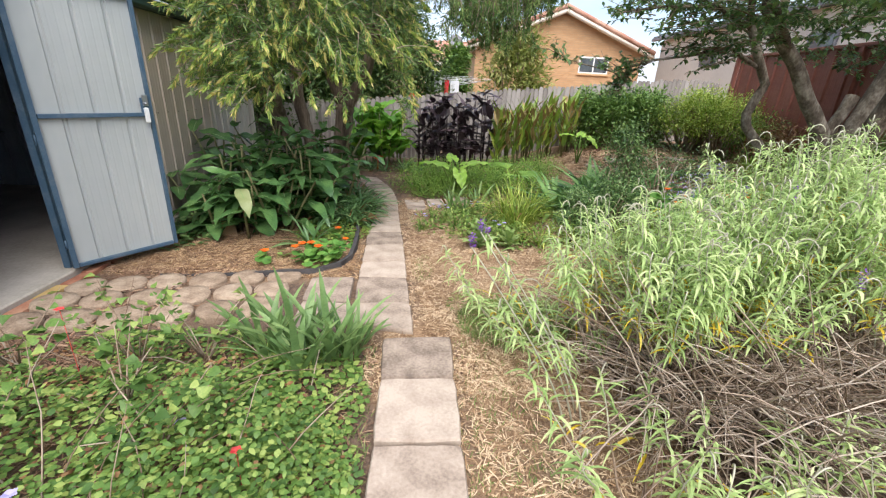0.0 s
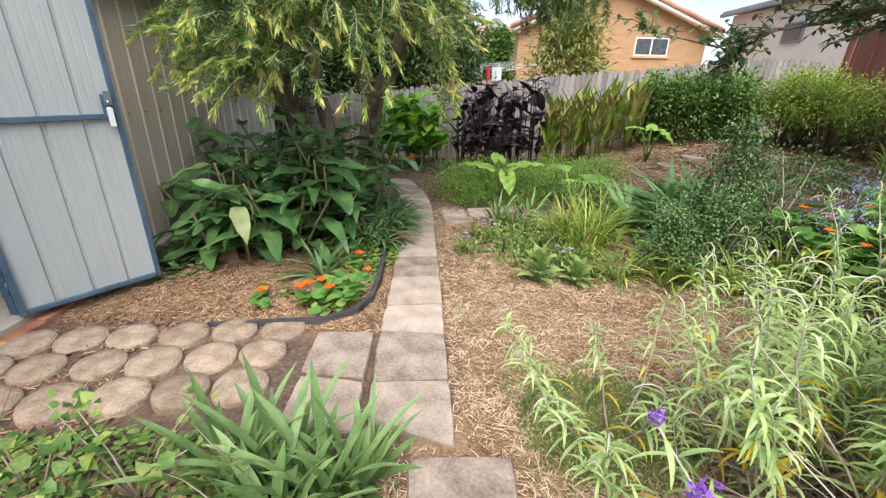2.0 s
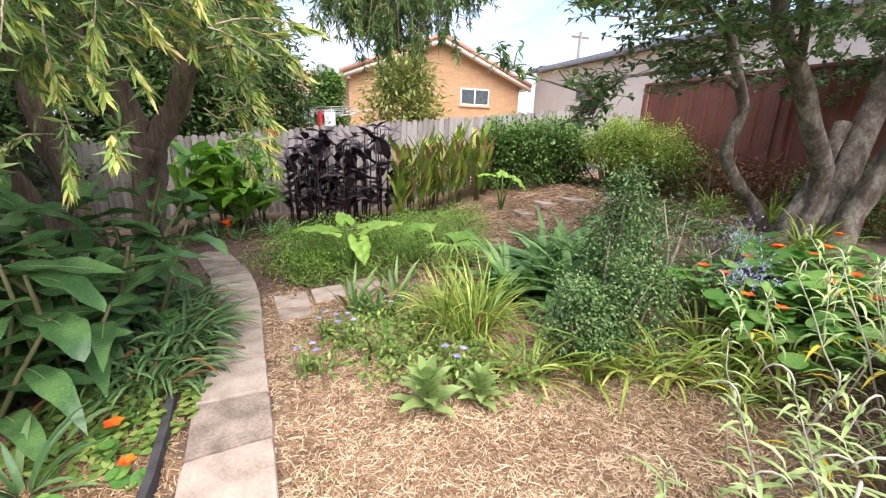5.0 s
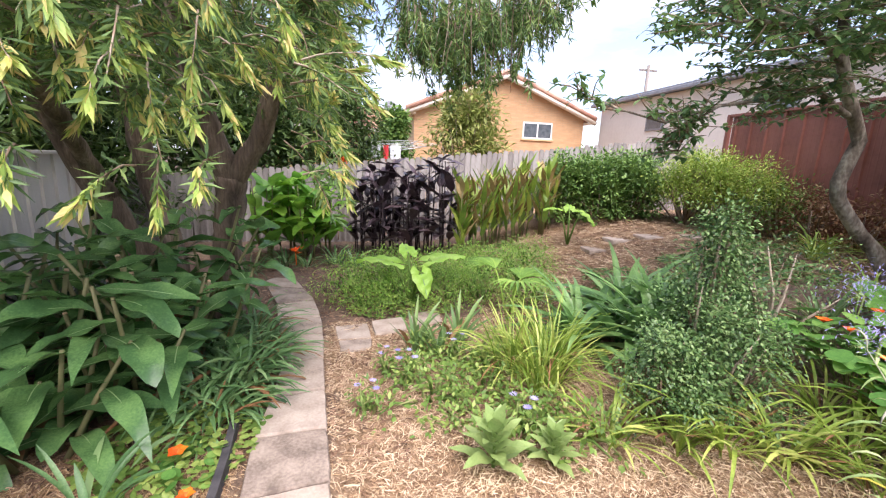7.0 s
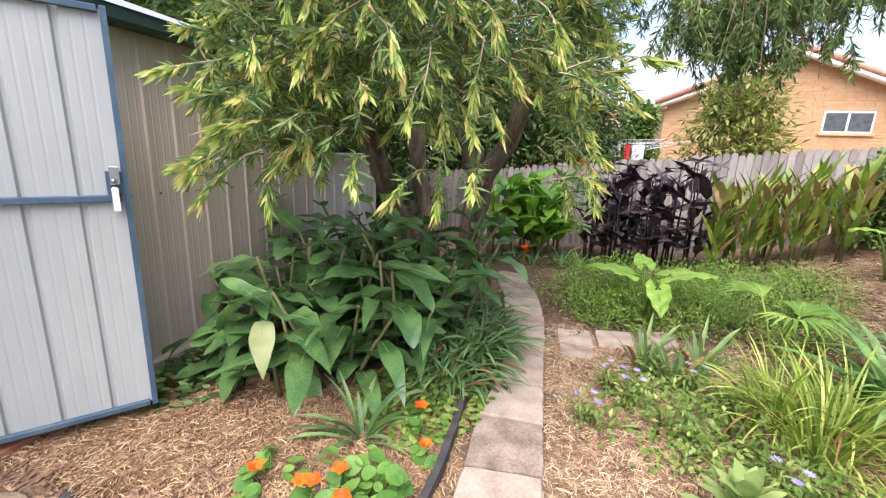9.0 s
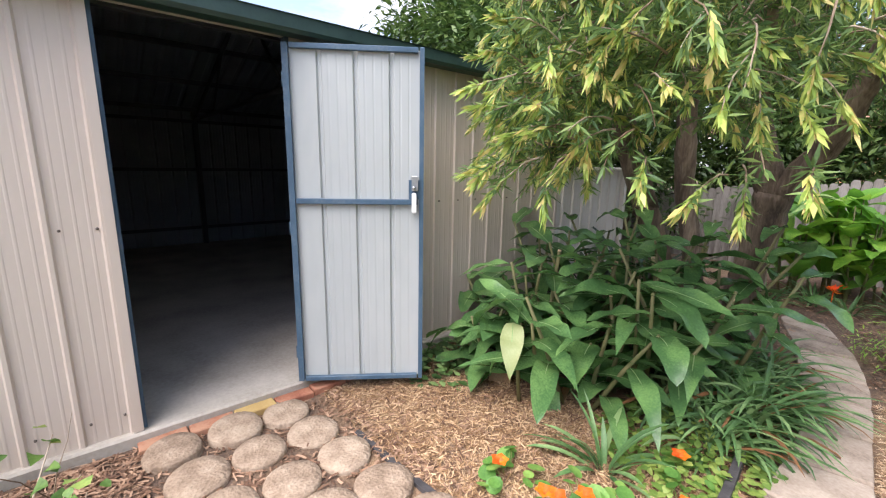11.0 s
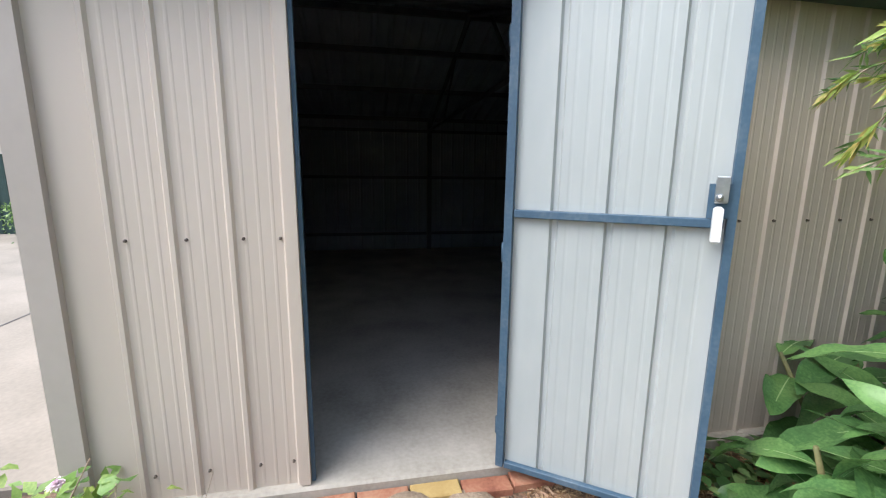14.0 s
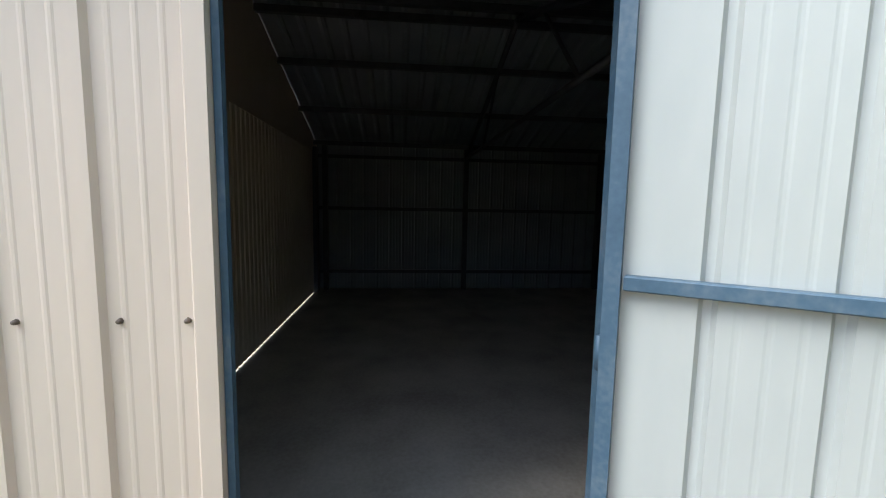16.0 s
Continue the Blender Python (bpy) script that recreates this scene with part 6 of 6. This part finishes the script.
bronze = canna(1.38, 7, M_CANNA_DARK, 0, 0.48, 0.15, (0.15, 1.1), (0.0, 0.8), "lance")
bronze["label"] = "tall canna with dark bronze purple leaves"
scatter(bronze, [(0.42, 8.75), (0.68, 8.6), (0.92, 8.85), (1.15, 8.6), (1.42, 8.8), (1.72, 8.65), (0.75, 9.1), (1.3, 9.1)], "bronze cannas", (0.8, 1.1))
bronze_fl = Bag()
for _ in range(24):
    bronze_fl.leaflet((rng.gauss(0, 0.03), rng.gauss(0, 0.03), rng.gauss(0, 0.04)), (U(-1, 1), U(-1, 1), U(0, 1)), (0, 0, 1), 0.06, 0.03)
bronze_fl.tube([(0, 0, 0), (0, 0, -0.3)], 0.005, 4)
tagged(part("canna_flower", bronze_fl, M_ORANGE), "orange canna flower above the bronze leaves", "flower").matrix_basis = pose(0.22, 8.62, 1.42)
green_c = canna(1.15, 9, M_CANNA, 0.25, 0.52, 0.095, (1.0, 1.42), (0.1, 0.9))
green_c["label"] = "tall yellow-green canna with withered tips"
scatter(green_c, [(2.0, 8.7), (2.25, 8.5), (2.5, 8.75), (2.75, 8.55), (3.0, 8.8), (3.25, 8.6), (2.2, 8.95), (2.65, 9.05), (3.45, 8.9), (3.1, 9.1), (1.9, 8.35)], "green cannas", (0.82, 1.0))
bright = canna(1.05, 6, M_BRIGHT, 0.0, 0.55, 0.21, (0.2, 1.2), (0.3, 1.4), "paddle")
bright["label"] = "bright green broad-leaved canna by the back fence"
scatter(bright, [(-0.25, 8.6), (-0.55, 8.75), (-0.05, 8.9), (-0.8, 8.5), (-0.4, 9.0)], "bright cannas", (0.9, 1.15))
low_fern = tuft("strappy_fern", "low dark strappy fern", "fern", 40, 0.42, 0.02, M_STRAP, (0.5, 1.4), (0.6, 1.6), 0.08)
scatter(low_fern, [(-0.25, 8.2), (0.1, 8.3), (-0.55, 8.25), (0.35, 8.2), (-0.9, 8.0)], "low ferns", (0.8, 1.1))
bird = Bag()
for _ in range(22):
    bird.leaflet((rng.gauss(0, 0.03), rng.gauss(0, 0.03), rng.gauss(0.0, 0.02)), (U(-1, 1), U(-1, 1), U(0, 1)), (0, 0, 1), 0.07, 0.035)
bird.tube([(0, 0, 0), (0, 0, -0.18)], 0.006, 5)
tagged(part("orange_flower", bird, M_ORANGE), "bright orange flower near the ground", "flower").matrix_basis = pose(-0.38, 8.05, 0.3)

# ---- far beds and boundary planting ----
far_s = shrub("green_shrub", "rounded mid-green leafy shrub", "shrub", 0.62, 1.05, 0.05, 90, 5200, 0.09, 0.075, 0.036, M_FARLEAF, M_TWIG, 12)
scatter(far_s, [(4.3, 8.8), (4.85, 8.75), (4.5, 9.2), (5.15, 9.1), (3.95, 9.2)], "green shrubs by the fence", (0.85, 1.05))
nand = shrub("feathery_shrub", "feathery yellow-green shrub with bare brown stems below", "shrub", 0.78, 1.25, 0.5, 90, 5600, 0.11, 0.07, 0.026, M_NANDINA, M_TWIG, 40)
scatter(nand, [(5.45, 8.1), (5.8, 7.6), (5.95, 8.35)], "feathery shrubs", (0.82, 0.95))
brown = shrub("brown_leaved_shrub", "low shrub with reddish brown leaves", "shrub", 0.5, 0.6, 0.05, 30, 700, 0.1, 0.06, 0.03, M_DEAD, M_TWIG, 14)
scatter(brown, [(6.1, 6.2), (6.15, 5.4)], "brown-leaved shrubs", (0.9, 1.1))
scatter(tuft("daylily", "clump of bright green straps near the red fence", "plant", 44, 0.5, 0.02, M_LIME, (0.7, 1.5), (0.8, 2.0), 0.08), [(5.2, 6.0), (5.5, 5.5), (4.2, 4.8), (4.5, 4.55), (5.6, 6.2)], "straps near the red fence", (0.8, 1.1))
scatter(creeper("low_creeper", "low green creeper on the slope", "ground cover", 0.5, 0.4, 500, 0.16, 0.05, M_FARLEAF), [(4.1, 6.3), (3.2, 6.4), (4.5, 5.7), (2.7, 8.2), (3.7, 6.0), (5.2, 6.8)], "creepers on the slope", (0.8, 1.1))
rust = shrub("rusty_shrub", "low twiggy shrub with rust-brown leaves by the red fence", "shrub", 0.42, 0.62, 0.05, 50, 1500, 0.08, 0.05, 0.02, M_DEAD, M_TWIG, 12)
scatter(rust, [(6.05, 6.7), (6.05, 5.8)], "rusty shrubs by the red fence", (0.85, 1.1))
fence_bush = shrub("leafy_shrub", "loose green shrub at the foot of the red fence", "shrub", 0.5, 0.75, 0.05, 60, 2000, 0.09, 0.06, 0.024, M_FARLEAF, M_TWIG, 12)
scatter(fence_bush, [(6.1, 7.2), (5.95, 5.2), (5.9, 4.4)], "leafy shrubs by the red fence", (0.8, 1.1))
olive = shrub("olive_green_shrub", "loose olive-green shrub beyond the fence", "shrub", 1.05, 3.1, 0.9, 150, 5200, 0.17, 0.2, 0.06, M_OLIVE, M_TWIG, 16)
olive.matrix_basis = pose(3.05, 12.6, 0)
ball = shrub("clipped_bush", "dense round green bush before the far house", "shrub", 0.55, 2.95, 1.3, 110, 5200, 0.13, 0.15, 0.09, M_FARLEAF, M_TWIG, 8)
ball.matrix_basis = pose(1.55, 16, 0)
back = shrub("back_tree", "tall dark leafy tree behind the fence", "tree", 1.5, 4.3, 0.6, 190, 9000, 0.24, 0.17, 0.07, M_BACKTREE, M_BARK, 10)
for i, (x, y, s) in enumerate(((-2.2, 11.6, 1.0), (-4.2, 10.8, 1.15), (-0.6, 12.4, 0.95), (-5.5, 8.6, 1.15), (-3.3, 8.9, 0.8), (-8.5, 9.0, 1.2), (0.1, 13.2, 0.75), (-1.6, 10.9, 0.85), (-6.6, 9.3, 1.3), (-4.4, 7.9, 0.95))):
    m = pose(x, y, 0, 0, 0, 70 * i)
    ob = back if i == 0 else copy_thing(back, m)
    ob.matrix_basis = m
    ob.scale = (s, s, s)
    ob["group"] = "trees behind the fence"
hedge = shrub("garden_hedge", "green hedge beyond the driveway", "hedge", 0.9, 1.0, 0.05, 60, 2200, 0.12, 0.08, 0.035, M_FARLEAF, M_TWIG, 8)
scatter(hedge, [(-10.3, -1.6), (-10.3, -0.2), (-10.3, 1.0), (-10.3, -3.2)], "hedge plants", (0.9, 1.1))
drive_house = thing("tiled_house", "distant house with a brown tiled roof beyond the driveway", "house")
part("wall", Bag().box((-22, -10, 0), (-16, 4, 2.4)), M_WALLFAR, drive_house)
dr = Bag()
dr.v = [(-15.5, -10.5, 2.35), (-15.5, 4.5, 2.35), (-19, 4.5, 4.2), (-19, -10.5, 4.2), (-22.5, -10.5, 2.35), (-22.5, 4.5, 2.35)]
dr.f, dr.smooth = [(0, 1, 2, 3), (3, 2, 5, 4), (0, 3, 4), (1, 5, 2)], False
part("roof", dr, M_ROOF, drive_house)

# ---- grass and mulch ----
grass_patch(1.12, 2.75, 0.42, 0.36, 6500, 0.065, M_GRASS, "short green grass beside the path")
grass_patch(0.85, 1.9, 0.3, 0.9, 1200, 0.05, M_GRASS, "short grass and weeds beside the slabs")
grass_patch(0.46, 3.7, 0.1, 0.3, 260, 0.045, M_GRASS, "tuft of grass at the slab edge")
grass_patch(0.05, 1.6, 0.14, 1.1, 700, 0.08, M_GRASS, "thin grass along the slabs")
scatter(creeper("clover", "small clover patch", "ground cover", 0.35, 0.3, 800, 0.06, 0.02, M_WEED), [(1.15, 2.75), (0.95, 3.0), (1.35, 2.95)], "clover patches", (0.8, 1.1))


def litter(n, area, length, width, mat, name, label, keep):
    bag = Bag()
    while n:
        x, y = U(area[0], area[2]), U(area[1], area[3])
        if not keep(x, y):
            n -= 1
            continue
        a, p, L = U(0, 3.1416), U(-0.3, 0.3), length * U(0.35, 1.4)
        d = Vector((math.cos(a), math.sin(a), p * 0.6)) * L / 2
        s = Vector((-math.sin(a), math.cos(a), U(-0.5, 0.5))) * width * U(0.5, 1.2)
        o = Vector((x, y, floor_z(x, y) + U(0.0, 0.016)))
        k = Vector((U(-0.1, 0.1) * L, U(-0.1, 0.1) * L, 0.003))
        c = len(bag.v)
        bag.v += [tuple(o - d - s), tuple(o - d + s), tuple(o + k - s), tuple(o + k + s), tuple(o + d - s), tuple(o + d + s)]
        bag.f += [(c, c + 2, c + 3, c + 1), (c + 2, c + 4, c + 5, c + 3)]
        n -= 1
    bag.smooth = False
    tagged(part(name, bag, mat), label, "mulch", kind="stuff")


def off_path(x, y):
    if on_path(x, y, -0.02):
        return U(0, 1) < 0.035
    if -2.32 < x < -0.6 and 2.5 < y < 3.5:
        return U(0, 1) < 0.3
    if -0.5 < x < -0.07 and 2.58 < y < 3.46:
        return U(0, 1) < 0.03
    return x > WX + 0.06


litter(66000, (0.1, 2.0, 2.6, 6.3), 0.06, 0.002, M_STRAW, "straw", "loose pale straw mulch", off_path)
# the shed bed's strands carry the shade in their browner colour
litter(18000, (-2.3, 3.45, -0.1, 4.8), 0.05, 0.0024, M_STRAW_SHADED, "straw", "loose straw mulch in the shed bed, coloured golden-brown as in shade", off_path)
litter(9000, (1.6, 5.5, 6.3, 9.2), 0.09, 0.006, M_CHIP, "bark_chips", "coarse brown mulch on the slope", off_path)
litter(26000, (1.6, 5.5, 6.3, 9.2), 0.08, 0.0035, M_STRAW, "straw", "coarse straw on the slope", off_path)
litter(9000, (1.5, 2.6, 3.6, 4.2), 0.06, 0.0024, M_STRAW, "straw", "straw mulch behind the sage", off_path)
litter(9000, (0.3, 0.4, 1.7, 2.4), 0.07, 0.0024, M_STRAW, "straw", "loose straw mulch by the slabs", off_path)
litter(6000, (-2.3, 3.5, -0.2, 4.9), 0.05, 0.003, M_CHIP, "bark_chips", "brown chips among the straw", off_path)
litter(5000, (0.1, 2.2, 2.4, 6.2), 0.035, 0.0025, M_CHIP, "bark_chips", "brown chips among the straw", off_path)
litter(9000, (-2.38, 1.6, -1.2, 3.6), 0.045, 0.005, M_CHIP, "bark_chips", "brown bark chip mulch by the shed", off_path)
litter(6000, (-2.3, 0.5, 0.2, 2.5), 0.06, 0.003, M_CHIP, "plant_litter", "brown plant litter in the vine bed", off_path)
litter(14000, (-1.3, 4.4, 2.2, 9.0), 0.05, 0.005, M_CHIP, "leaf_litter", "brown leaf litter under the tree", off_path)
